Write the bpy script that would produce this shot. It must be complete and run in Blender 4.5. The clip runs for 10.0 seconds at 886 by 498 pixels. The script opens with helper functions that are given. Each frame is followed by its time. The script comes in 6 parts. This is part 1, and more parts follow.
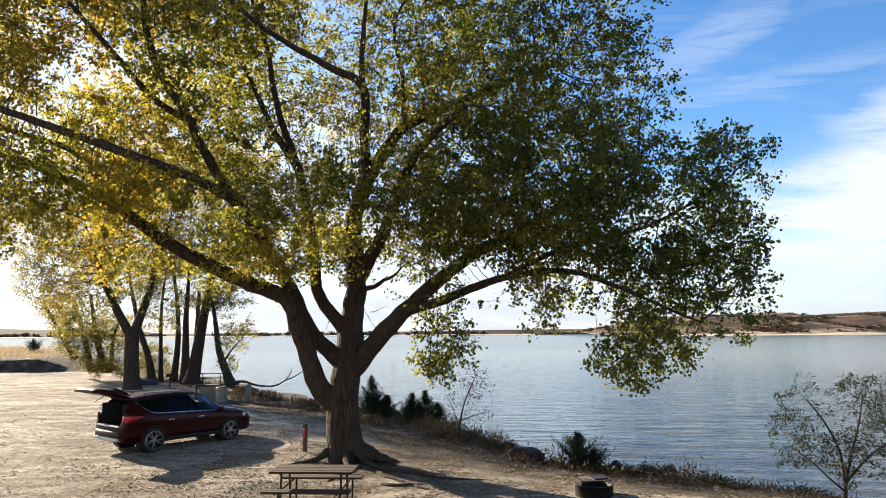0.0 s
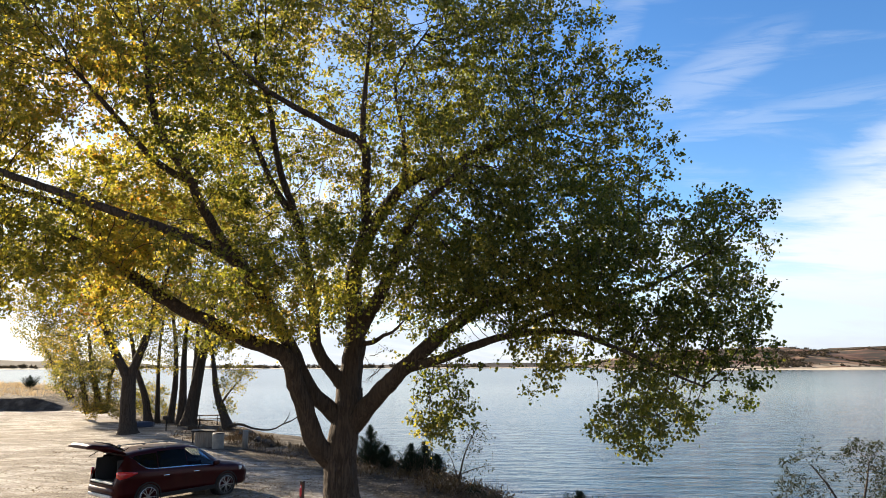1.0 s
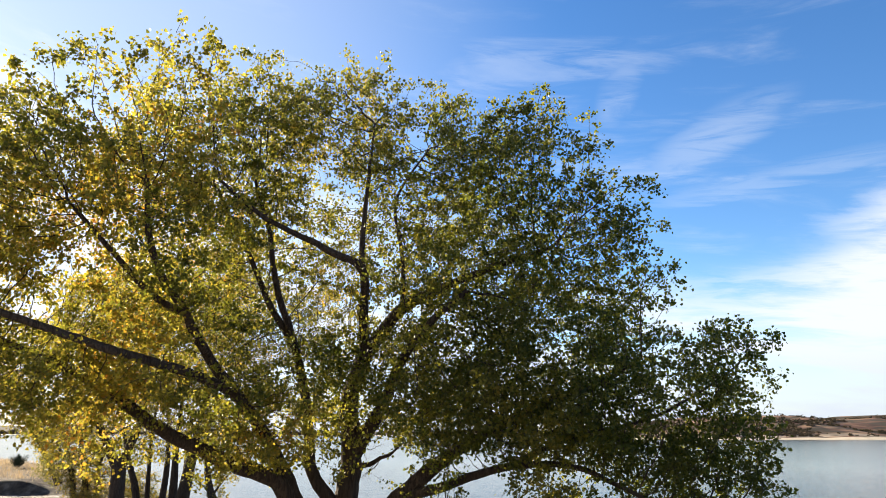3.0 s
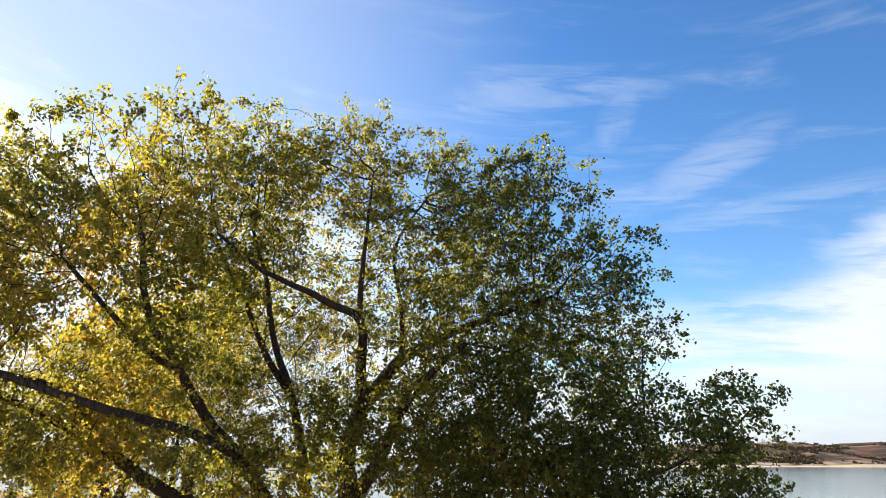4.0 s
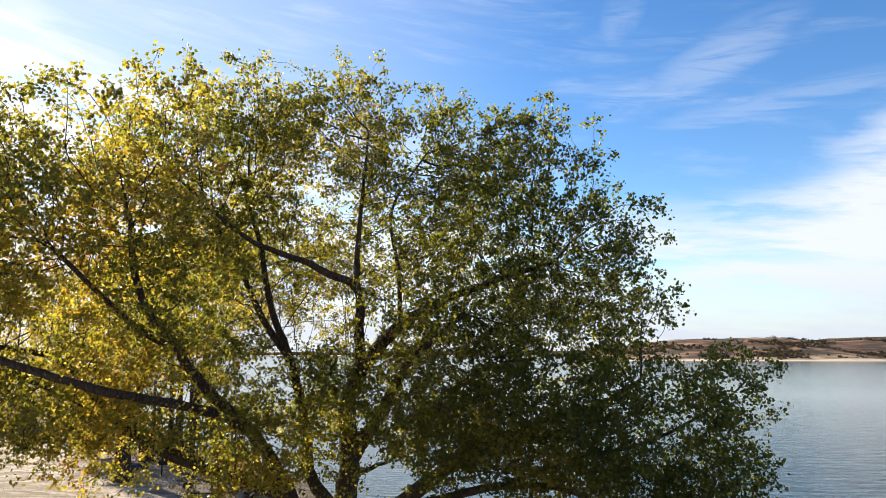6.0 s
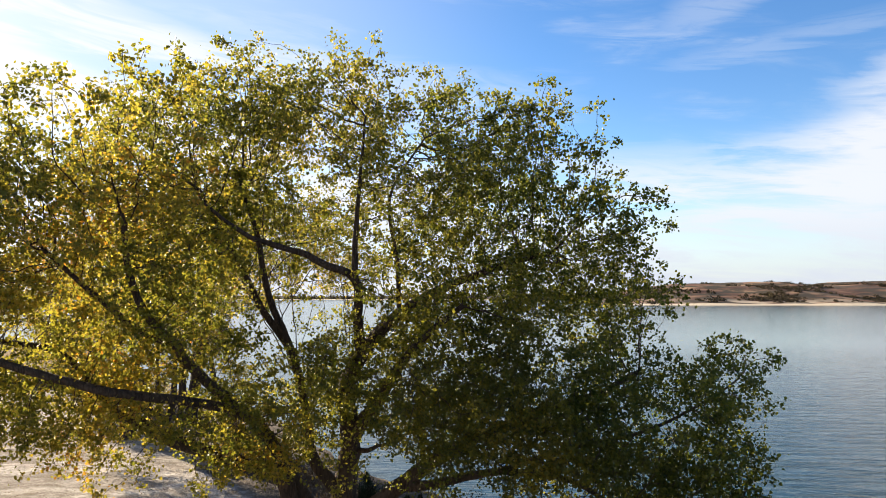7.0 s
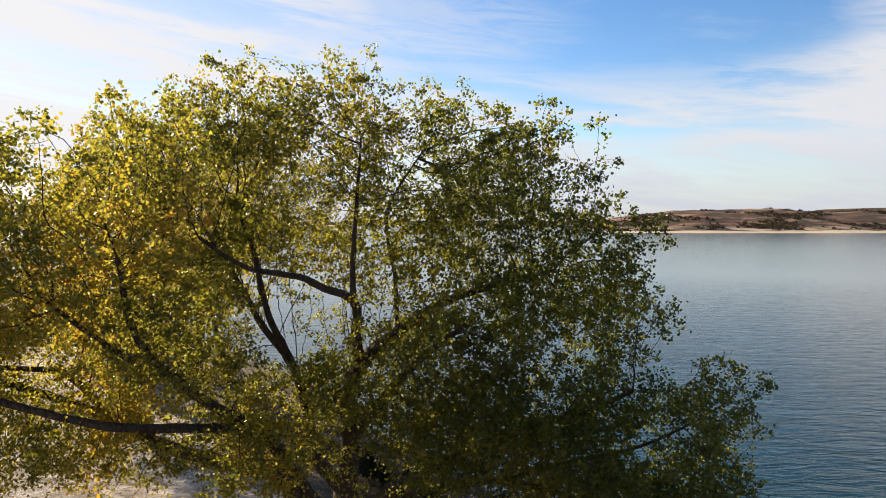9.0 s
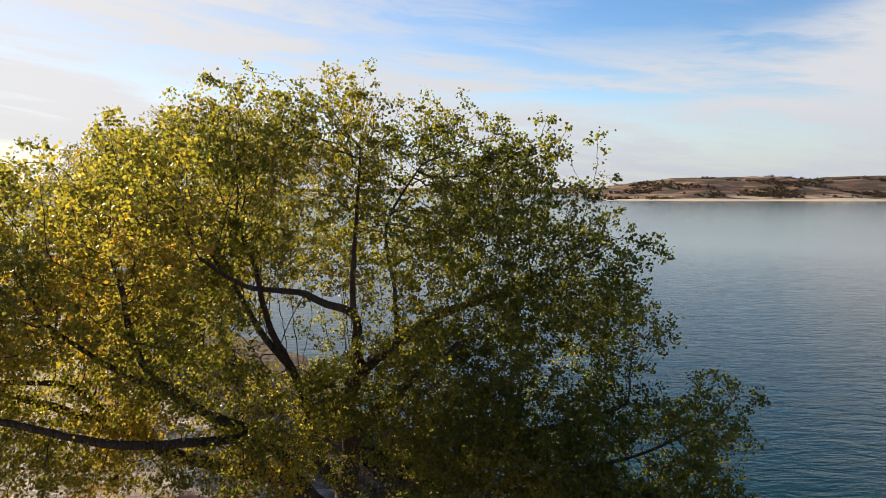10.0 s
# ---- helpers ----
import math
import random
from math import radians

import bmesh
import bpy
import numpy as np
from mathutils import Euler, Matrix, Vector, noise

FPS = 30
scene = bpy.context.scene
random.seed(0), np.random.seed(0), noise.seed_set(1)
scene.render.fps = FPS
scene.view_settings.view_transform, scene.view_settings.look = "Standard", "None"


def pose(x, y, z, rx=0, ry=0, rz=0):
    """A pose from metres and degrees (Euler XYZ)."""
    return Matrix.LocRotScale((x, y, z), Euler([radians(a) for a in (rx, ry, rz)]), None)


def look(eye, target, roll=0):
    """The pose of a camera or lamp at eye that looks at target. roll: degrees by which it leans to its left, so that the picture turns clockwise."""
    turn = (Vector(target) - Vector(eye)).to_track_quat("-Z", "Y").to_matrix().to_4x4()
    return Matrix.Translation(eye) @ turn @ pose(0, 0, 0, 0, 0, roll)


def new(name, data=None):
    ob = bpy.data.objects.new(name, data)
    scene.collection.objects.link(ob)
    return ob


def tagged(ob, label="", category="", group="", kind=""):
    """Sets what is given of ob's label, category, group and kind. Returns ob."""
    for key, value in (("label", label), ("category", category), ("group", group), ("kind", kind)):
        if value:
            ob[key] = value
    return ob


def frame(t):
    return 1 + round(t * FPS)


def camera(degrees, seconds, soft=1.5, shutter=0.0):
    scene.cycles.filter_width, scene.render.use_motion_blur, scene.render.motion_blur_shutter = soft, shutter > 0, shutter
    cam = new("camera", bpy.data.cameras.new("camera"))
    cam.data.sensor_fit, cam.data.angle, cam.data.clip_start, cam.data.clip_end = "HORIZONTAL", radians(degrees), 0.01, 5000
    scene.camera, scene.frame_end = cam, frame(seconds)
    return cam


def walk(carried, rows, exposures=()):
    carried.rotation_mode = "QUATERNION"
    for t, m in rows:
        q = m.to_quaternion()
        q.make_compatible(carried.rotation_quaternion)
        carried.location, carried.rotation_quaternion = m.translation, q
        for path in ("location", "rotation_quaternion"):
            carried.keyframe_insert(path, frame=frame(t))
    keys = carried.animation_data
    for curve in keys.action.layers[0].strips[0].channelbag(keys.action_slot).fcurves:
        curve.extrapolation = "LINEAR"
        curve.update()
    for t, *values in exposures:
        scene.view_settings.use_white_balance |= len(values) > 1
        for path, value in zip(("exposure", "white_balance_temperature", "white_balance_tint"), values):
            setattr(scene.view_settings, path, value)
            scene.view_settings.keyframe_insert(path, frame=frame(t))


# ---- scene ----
cam = camera(66.8, 10.0, soft=0.5)
PATH = [  # seconds, x, y, z, pitch, yaw, roll
    (0.00, 0.083, 0.267, 3.460, 7.12, 1.69, 0.39),
    (0.50, 0.089, 0.253, 3.779, 8.45, 1.70, 0.27),
    (1.00, 0.096, 0.227, 4.104, 9.85, 1.71, 0.17),
    (1.50, 0.103, 0.197, 4.421, 11.22, 1.72, 0.09),
    (2.00, 0.110, 0.159, 4.861, 12.45, 1.72, 0.02),
    (2.50, 0.117, 0.126, 5.251, 13.86, 1.72, -0.02),
    (3.00, 0.124, 0.100, 5.598, 15.25, 1.71, -0.06),
    (3.20, 0.127, 0.107, 5.730, 15.80, 1.71, -0.07),
    (3.75, 0.136, 0.095, 6.080, 17.42, 1.70, -0.09),
    (4.30, 0.144, 0.092, 6.440, 16.57, 1.69, -0.10),
    (4.50, 0.147, 0.105, 6.573, 15.10, 1.69, -0.10),
    (5.00, 0.156, 0.095, 6.922, 11.42, 1.67, -0.10),
    (5.50, 0.164, 0.104, 7.400, 9.68, 1.66, -0.09),
    (6.80, 0.187, 0.162, 8.820, 5.41, 1.62, -0.07),
    (7.00, 0.190, 0.191, 9.037, 3.93, 1.62, -0.06),
    (7.50, 0.199, 0.187, 9.605, 1.12, 1.60, -0.06),
    (8.00, 0.209, 0.201, 10.188, -1.12, 1.59, -0.06),
    (8.50, 0.218, 0.209, 10.762, -2.29, 1.58, -0.07),
    (9.00, 0.228, 0.194, 11.298, -2.44, 1.57, -0.08),
    (9.50, 0.238, 0.170, 11.834, -3.30, 1.56, -0.11),
    (10.00, 0.248, 0.141, 12.445, -5.28, 1.56, -0.15),
]
walk(cam, [(t, pose(x, y, z, 90 + pitch, 0, yaw) @ pose(0, 0, 0, 0, 0, -roll)) for t, x, y, z, pitch, yaw, roll in PATH],
     [(0.0, 1.87, 6800, 10), (5.5, 1.80, 6800, 10), (7.5, 1.69, 7000, 12), (9.0, 1.49, 7150, 13), (10.0, 1.36, 7150, 13)])

# ---- daylight ----
SUN_TO = Vector((-0.76, 0.65, 0.37)).normalized()   # towards the low afternoon sun
world = bpy.data.worlds.new("world")
scene.world = world
world.use_nodes = True
wn, wl = world.node_tree.nodes, world.node_tree.links
wn.clear()
sky = wn.new("ShaderNodeTexSky")
sky.sky_type, sky.sun_disc = "NISHITA", False
sky.sun_elevation = math.asin(SUN_TO.z)
sky.sun_rotation = math.atan2(SUN_TO.x, SUN_TO.y) % (2 * math.pi)
sky.air_density, sky.dust_density, sky.ozone_density, sky.altitude = 1.0, 0.25, 2.2, 600


def wmath(op, a, b=None, clamp=False):
    n = wn.new("ShaderNodeMath")
    n.operation, n.use_clamp = op, clamp
    for i, v in enumerate((a, b)):
        if v is None:
            continue
        if isinstance(v, (int, float)):
            n.inputs[i].default_value = v
        else:
            wl.new(v, n.inputs[i])
    return n.outputs[0]


def wramp(fac, lo, hi):
    n = wn.new("ShaderNodeMapRange")
    n.interpolation_type = "SMOOTHSTEP"
    wl.new(fac, n.inputs["Value"])
    n.inputs["From Min"].default_value, n.inputs["From Max"].default_value = lo, hi
    return n.outputs[0]


def wnoise(vec, scale, detail, rough, distortion=0.0):
    n = wn.new("ShaderNodeTexNoise")
    n.inputs["Scale"].default_value, n.inputs["Detail"].default_value = scale, detail
    n.inputs["Roughness"].default_value, n.inputs["Distortion"].default_value = rough, distortion
    wl.new(vec, n.inputs["Vector"])
    return n.outputs["Fac"]


# directions in degrees: azimuth from +y towards +x, height over the horizon
tc = wn.new("ShaderNodeTexCoord")
sep = wn.new("ShaderNodeSeparateXYZ")
wl.new(tc.outputs["Generated"], sep.inputs[0])
azim = wmath("MULTIPLY", wmath("ARCTAN2", sep.outputs["X"], sep.outputs["Y"]), 180 / math.pi)
elev = wmath("MULTIPLY", wmath("ARCSINE", sep.outputs["Z"]), 180 / math.pi)


def wvec(x, y, z=0.0):
    n = wn.new("ShaderNodeCombineXYZ")
    for i, v in enumerate((x, y, z)):
        if isinstance(v, (int, float)):
            n.inputs[i].default_value = v
        else:
            wl.new(v, n.inputs[i])
    return n.outputs[0]


# streaks that run along the horizon and slant a little
slant = wmath("ADD", elev, wmath("MULTIPLY", azim, 0.10))
streak = wnoise(wvec(wmath("MULTIPLY", azim, 0.045), wmath("MULTIPLY", slant, 0.26)), 1.0, 7, 0.58, 0.6)
fibre = wnoise(wvec(wmath("MULTIPLY", azim, 0.10), wmath("MULTIPLY", slant, 0.75), 3.7), 1.0, 6, 0.62, 0.8)
soft_el = wmath("ADD", elev, wmath("ADD", wmath("MULTIPLY", wmath("SUBTRACT", streak, 0.5), 15.0), wmath("MULTIPLY", wmath("SUBTRACT", fibre, 0.5), 6.0)))
# the upper edge of the cloud sheet: lowest over the far shore, high towards the sun
off = wmath("MINIMUM", wmath("MAXIMUM", wmath("SUBTRACT", azim, 19.0), -72.0), 14.0)
rise_r = wmath("MAXIMUM", off, 0.0)
edge = wmath("ADD", wmath("ADD", wmath("MULTIPLY", wmath("MULTIPLY", off, off), 0.0046), wmath("MULTIPLY", wmath("MULTIPLY", rise_r, rise_r), 0.024)), 11.0)
sheet = wramp(wmath("SUBTRACT", edge, soft_el), -2.2, 2.6)
sheet = wmath("MULTIPLY", sheet, wmath("ADD", 0.34, wmath("MULTIPLY", wramp(wmath("ADD", wmath("MULTIPLY", streak, 0.6), wmath("MULTIPLY", fibre, 0.4)), 0.39, 0.55), 0.66)))


def lens(az, el, length, width, tilt):
    """A soft long patch of the sky, 1 in its middle."""
    ca, sa = math.cos(radians(tilt)), math.sin(radians(tilt))
    dx = wmath("SUBTRACT", azim, az)
    dy = wmath("SUBTRACT", wmath("ADD", elev, wmath("MULTIPLY", wmath("SUBTRACT", fibre, 0.5), 3.0)), el)
    u = wmath("ADD", wmath("MULTIPLY", dx, ca / length), wmath("MULTIPLY", dy, sa / length))
    v = wmath("ADD", wmath("MULTIPLY", dx, -sa / width), wmath("MULTIPLY", dy, ca / width))
    d = wmath("ADD", wmath("MULTIPLY", u, u), wmath("MULTIPLY", v, v))
    return wmath("SUBTRACT", 1.0, wramp(d, 0.0, 1.0))


# clear lanes in the sheet, and wisps above it
for az_, el_, ln_, wd_, ti_, am_ in ((11.0, 7.4, 13.0, 0.9, -1.0, 0.9), (-24.0, 16.8, 14.0, 1.5, -6.0, 0.85), (2.0, 11.0, 12.0, 0.9, -8.0, 0.75), (17.0, 13.4, 17.0, 2.0, 1.0, 0.95), (9.0, 9.4, 9.0, 0.6, -5.0, 0.7), (-14.0, 12.6, 12.0, 0.8, -8.0, 0.55), (-25.0, 10.5, 10.0, 0.7, -5.0, 0.4)):
    sheet = wmath("MULTIPLY", sheet, wmath("SUBTRACT", 1.0, wmath("MULTIPLY", lens(az_, el_, ln_, wd_, ti_), am_)))
veil = wmath("MULTIPLY", wmath("MULTIPLY", wramp(streak, 0.46, 0.70), wramp(fibre, 0.36, 0.62)), wmath("SUBTRACT", 0.30, wmath("MULTIPLY", wramp(elev, 24.0, 42.0), 0.26)))
for az_, el_, ln_, wd_, ti_, am_ in ((22.0, 23.0, 8.0, 2.2, 19.0, 0.26), (14.5, 27.5, 4.0, 2.0, 60.0, 0.22), (-6.0, 15.5, 16.0, 1.6, -9.0, 0.55), (26.0, 19.0, 12.0, 1.0, 4.0, 0.20), (-25.0, 19.4, 14.0, 2.0, -8.0, 0.90), (-2.0, 17.0, 15.0, 3.0, -8.0, 0.42), (-13.0, 17.8, 9.0, 3.2, -8.0, 0.80)):
    veil = wmath("MAXIMUM", veil, wmath("MULTIPLY", wmath("MULTIPLY", lens(az_, el_, ln_, wd_, ti_), wramp(fibre, 0.25, 0.60)), am_))
cover = wmath("MULTIPLY", wmath("MAXIMUM", sheet, veil), 0.96)
sunward = wn.new("ShaderNodeVectorMath")   # thin cloud and air brighten towards the sun
sunward.operation = "DOT_PRODUCT"
wl.new(tc.outputs["Generated"], sunward.inputs[0])
sunward.inputs[1].default_value = SUN_TO
haze = wmath("MULTIPLY", wmath("SUBTRACT", 1.0, wramp(elev, 0.3, 8.0)), 0.72)
mix = wn.new("ShaderNodeMix")
mix.data_type = "RGBA"
glow = wramp(sunward.outputs["Value"], 0.66, 1.0)
lit = wn.new("ShaderNodeMix")   # cloud lit from behind
lit.data_type = "RGBA"
lit.inputs["A"].default_value, lit.inputs["B"].default_value = (7.1, 7.7, 8.65, 1), (8.2, 8.65, 9.4, 1)
wl.new(glow, lit.inputs["Factor"])
wl.new(lit.outputs["Result"], mix.inputs["B"])
wl.new(cover, mix.inputs["Factor"])
clear = wn.new("ShaderNodeHueSaturation")
clear.inputs["Saturation"].default_value, clear.inputs["Value"].default_value = 1.27, 1.85
clear.inputs["Hue"].default_value = 0.507
wl.new(sky.outputs[0], clear.inputs["Color"])
aureole = wn.new("ShaderNodeMix")
aureole.data_type = "RGBA"
aureole.inputs["B"].default_value = (6.8, 7.5, 8.6, 1)
wl.new(wmath("MULTIPLY", wramp(sunward.outputs["Value"], 0.58, 0.995), 0.46), aureole.inputs["Factor"])
wl.new(clear.outputs[0], aureole.inputs["A"])
wl.new(aureole.outputs["Result"], mix.inputs["A"])
pale = wn.new("ShaderNodeMix")   # pale blue air above the horizon
pale.data_type = "RGBA"
pale_air = wn.new("ShaderNodeMix")
pale_air.data_type = "RGBA"
pale_air.inputs["A"].default_value, pale_air.inputs["B"].default_value = (5.1, 5.85, 7.2, 1), (8.0, 8.5, 9.2, 1)
wl.new(glow, pale_air.inputs["Factor"])
wl.new(pale_air.outputs["Result"], pale.inputs["B"])
wl.new(haze, pale.inputs["Factor"])
wl.new(mix.outputs["Result"], pale.inputs["A"])
bg = wn.new("ShaderNodeBackground")
bg.inputs["Strength"].default_value = 0.0375
wl.new(pale.outputs["Result"], bg.inputs["Color"])
wo = wn.new("ShaderNodeOutputWorld")
wl.new(bg.outputs[0], wo.inputs["Surface"])

sun_data = bpy.data.lights.new("sun", "SUN")
sun_data.energy, sun_data.angle, sun_data.color = 5.0, radians(0.6), (1.0, 0.87, 0.68)
sun = new("sun", sun_data)
sun.matrix_world = look(SUN_TO * 100, (0, 0, 0))

# ---- materials ----
def material(name):
    m = bpy.data.materials.new(name)
    m.use_nodes = True
    return m, m.node_tree.nodes, m.node_tree.links, m.node_tree.nodes["Principled BSDF"]


def ramp_node(nodes, links, fac, stops):
    r = nodes.new("ShaderNodeValToRGB")
    while len(r.color_ramp.elements) < len(stops):
        r.color_ramp.elements.new(0.5)
    for e, (p, c) in zip(r.color_ramp.elements, stops):
        e.position, e.color = p, (*c, 1)
    links.new(fac, r.inputs[0])
    return r.outputs[0]


def noise_node(nodes, links, scale, detail=4, rough=0.55, stretch=None, coord="Object", distortion=0.0):
    t = nodes.new("ShaderNodeTexCoord")
    n = nodes.new("ShaderNodeTexNoise")
    n.inputs["Scale"].default_value, n.inputs["Detail"].default_value = scale, detail
    n.inputs["Roughness"].default_value, n.inputs["Distortion"].default_value = rough, distortion
    v = t.outputs[coord]
    if stretch:
        mp = nodes.new("ShaderNodeMapping")
        mp.inputs["Scale"].default_value = stretch
        links.new(v, mp.inputs["Vector"])
        v = mp.outputs[0]
    links.new(v, n.inputs["Vector"])
    return n.outputs["Fac"]


def bump_node(nodes, links, height, strength, distance, bsdf, normal=None):
    b = nodes.new("ShaderNodeBump")
    b.inputs["Strength"].default_value, b.inputs["Distance"].default_value = strength, distance
    links.new(height, b.inputs["Height"])
    if normal:
        links.new(normal, b.inputs["Normal"])
    if bsdf:
        links.new(b.outputs[0], bsdf.inputs["Normal"])
    return b.outputs[0]


def mix_rgb(nodes, links, fac, a, b, blend="MIX"):
    m = nodes.new("ShaderNodeMix")
    m.data_type, m.blend_type = "RGBA", blend
    for key, v in (("Factor", fac), ("A", a), ("B", b)):
        if isinstance(v, (int, float)):
            m.inputs[key].default_value = v
        elif isinstance(v, tuple):
            m.inputs[key].default_value = (*v, 1)
        else:
            links.new(v, m.inputs[key])
    return m.outputs["Result"]


def surface(name, stops, scale=6.0, rough=0.7, metal=0.0, bump=0.0, bump_scale=40.0, stretch=None, detail=5, spec=0.5, coat=0.0):
    """A plain procedural surface: noise-driven colours, fine relief."""
    m, n, l, b = material(name)
    l.new(ramp_node(n, l, noise_node(n, l, scale, detail, 0.6, stretch), stops), b.inputs["Base Color"])
    b.inputs["Roughness"].default_value, b.inputs["Metallic"].default_value = rough, metal
    b.inputs["Specular IOR Level"].default_value = spec
    b.inputs["Coat Weight"].default_value = coat
    b.inputs["Coat Roughness"].default_value = 0.04
    if bump:
        bump_node(n, l, noise_node(n, l, bump_scale, 6, 0.65, stretch), bump, 0.02, b)
    return m


def leaf_material(name, stops, patch=0.35, translucent=0.5, gain=1.0, sunlit_drift=0.0, rough=0.45, spec=0.35):
    """Thin leaves: colour from leaf to leaf and from bough to bough; light shines through them."""
    m, n, l, b = material(name)
    geo = n.new("ShaderNodeNewGeometry")
    big = noise_node(n, l, patch, 3, 0.5)
    fac = n.new("ShaderNodeMath")
    fac.operation = "MULTIPLY_ADD"
    l.new(geo.outputs["Random Per Island"], fac.inputs[0])
    fac.inputs[1].default_value = 0.55
    sub = n.new("ShaderNodeMath")
    sub.operation = "MULTIPLY_ADD"
    l.new(big, sub.inputs[0])
    sub.inputs[1].default_value, sub.inputs[2].default_value = 1.5, -0.60
    l.new(sub.outputs[0], fac.inputs[2])
    value = fac.outputs[0]
    if sunlit_drift:   # stronger light on the sun's side put into leaf colour: yellower, brighter
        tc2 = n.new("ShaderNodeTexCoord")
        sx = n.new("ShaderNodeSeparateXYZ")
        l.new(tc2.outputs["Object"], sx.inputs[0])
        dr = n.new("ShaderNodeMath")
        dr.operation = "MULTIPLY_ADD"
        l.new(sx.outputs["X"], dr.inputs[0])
        dr.inputs[1].default_value = sunlit_drift
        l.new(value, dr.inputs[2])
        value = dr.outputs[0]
    col = ramp_node(n, l, value, stops)
    l.new(col, b.inputs["Base Color"])
    b.inputs["Roughness"].default_value = rough
    b.inputs["Specular IOR Level"].default_value = spec
    tr = n.new("ShaderNodeBsdfTranslucent")
    bright = n.new("ShaderNodeHueSaturation")
    bright.inputs["Saturation"].default_value, bright.inputs["Value"].default_value = 1.08, 1.9 * gain
    l.new(col, bright.inputs["Color"])
    l.new(bright.outputs[0], tr.inputs["Color"])
    mx = n.new("ShaderNodeMixShader")
    mx.inputs[0].default_value = translucent
    l.new(b.outputs[0], mx.inputs[1])
    l.new(tr.outputs[0], mx.inputs[2])
    l.new(mx.outputs[0], n["Material Output"].inputs["Surface"])
    return m


def bark_material(name, dark, light):
    m, n, l, b = material(name)
    fine = noise_node(n, l, 11.0, 6, 0.6, (1, 1, 0.13), distortion=1.4)
    broad = noise_node(n, l, 0.9, 3, 0.5)
    c = ramp_node(n, l, fine, [(0.40, dark), (0.60, light)])
    c = mix_rgb(n, l, broad, c, tuple(v * 0.75 for v in light))
    l.new(c, b.inputs["Base Color"])
    b.inputs["Roughness"].default_value = 0.95
    b.inputs["Specular IOR Level"].default_value = 0.2
    bump_node(n, l, fine, 1.0, 0.11, b)
    return m


BARK = bark_material("bark", (0.014, 0.010, 0.008), (0.088, 0.064, 0.047))
BARK_FAR = bark_material("bark_grey", (0.018, 0.013, 0.010), (0.075, 0.057, 0.043))
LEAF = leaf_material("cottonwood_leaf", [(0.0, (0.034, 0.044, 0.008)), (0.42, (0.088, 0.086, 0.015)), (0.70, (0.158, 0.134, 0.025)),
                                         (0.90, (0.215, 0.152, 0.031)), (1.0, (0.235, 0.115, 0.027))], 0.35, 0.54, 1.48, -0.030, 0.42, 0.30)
LEAF_GOLD = leaf_material("golden_leaf", [(0.0, (0.0451, 0.0492, 0.01476)), (0.4, (0.1025, 0.0943, 0.02132)), (0.75, (0.2214, 0.1599, 0.0287)),
                                          (1.0, (0.2624, 0.1312, 0.0246))], 0.25, 0.5, 1.0)
LEAF_DULL = leaf_material("olive_leaf", [(0.0, (0.016, 0.02, 0.010)), (0.7, (0.034, 0.037, 0.016)), (1.0, (0.075, 0.06, 0.024))], 0.8, 0.15, 1.0, 0.0, 0.75, 0.12)
NEEDLE = leaf_material("juniper_needle", [(0.0, (0.014, 0.022, 0.013)), (0.6, (0.024, 0.036, 0.019)), (1.0, (0.045, 0.050, 0.024))], 1.5, 0.12, 0.7, 0.0, 0.9, 0.06)
DEADGRASS = leaf_material("dead_forbs", [(0.0, (0.0425, 0.0255, 0.0136)), (0.5, (0.0935, 0.0595, 0.0289)), (1.0, (0.17, 0.119, 0.05525))], 0.5, 0.3, 0.6)
STRAW = leaf_material("dry_grass", [(0.0, (0.17, 0.122, 0.066)), (0.5, (0.29, 0.215, 0.122)), (1.0, (0.40, 0.315, 0.20))], 0.3, 0.40, 0.75)
TRODDEN = leaf_material("trodden_straw", [(0.0, (0.10, 0.078, 0.054)), (0.5, (0.19, 0.158, 0.118)), (1.0, (0.32, 0.28, 0.225))], 0.3, 0.1, 0.5, 0.0, 0.9, 0.1)
LITTER = leaf_material("fallen_leaf", [(0.0, (0.075, 0.046, 0.024)), (0.5, (0.19, 0.135, 0.080)), (1.0, (0.42, 0.36, 0.27))], 0.5, 0.1, 0.5, 0.0, 0.9, 0.1)


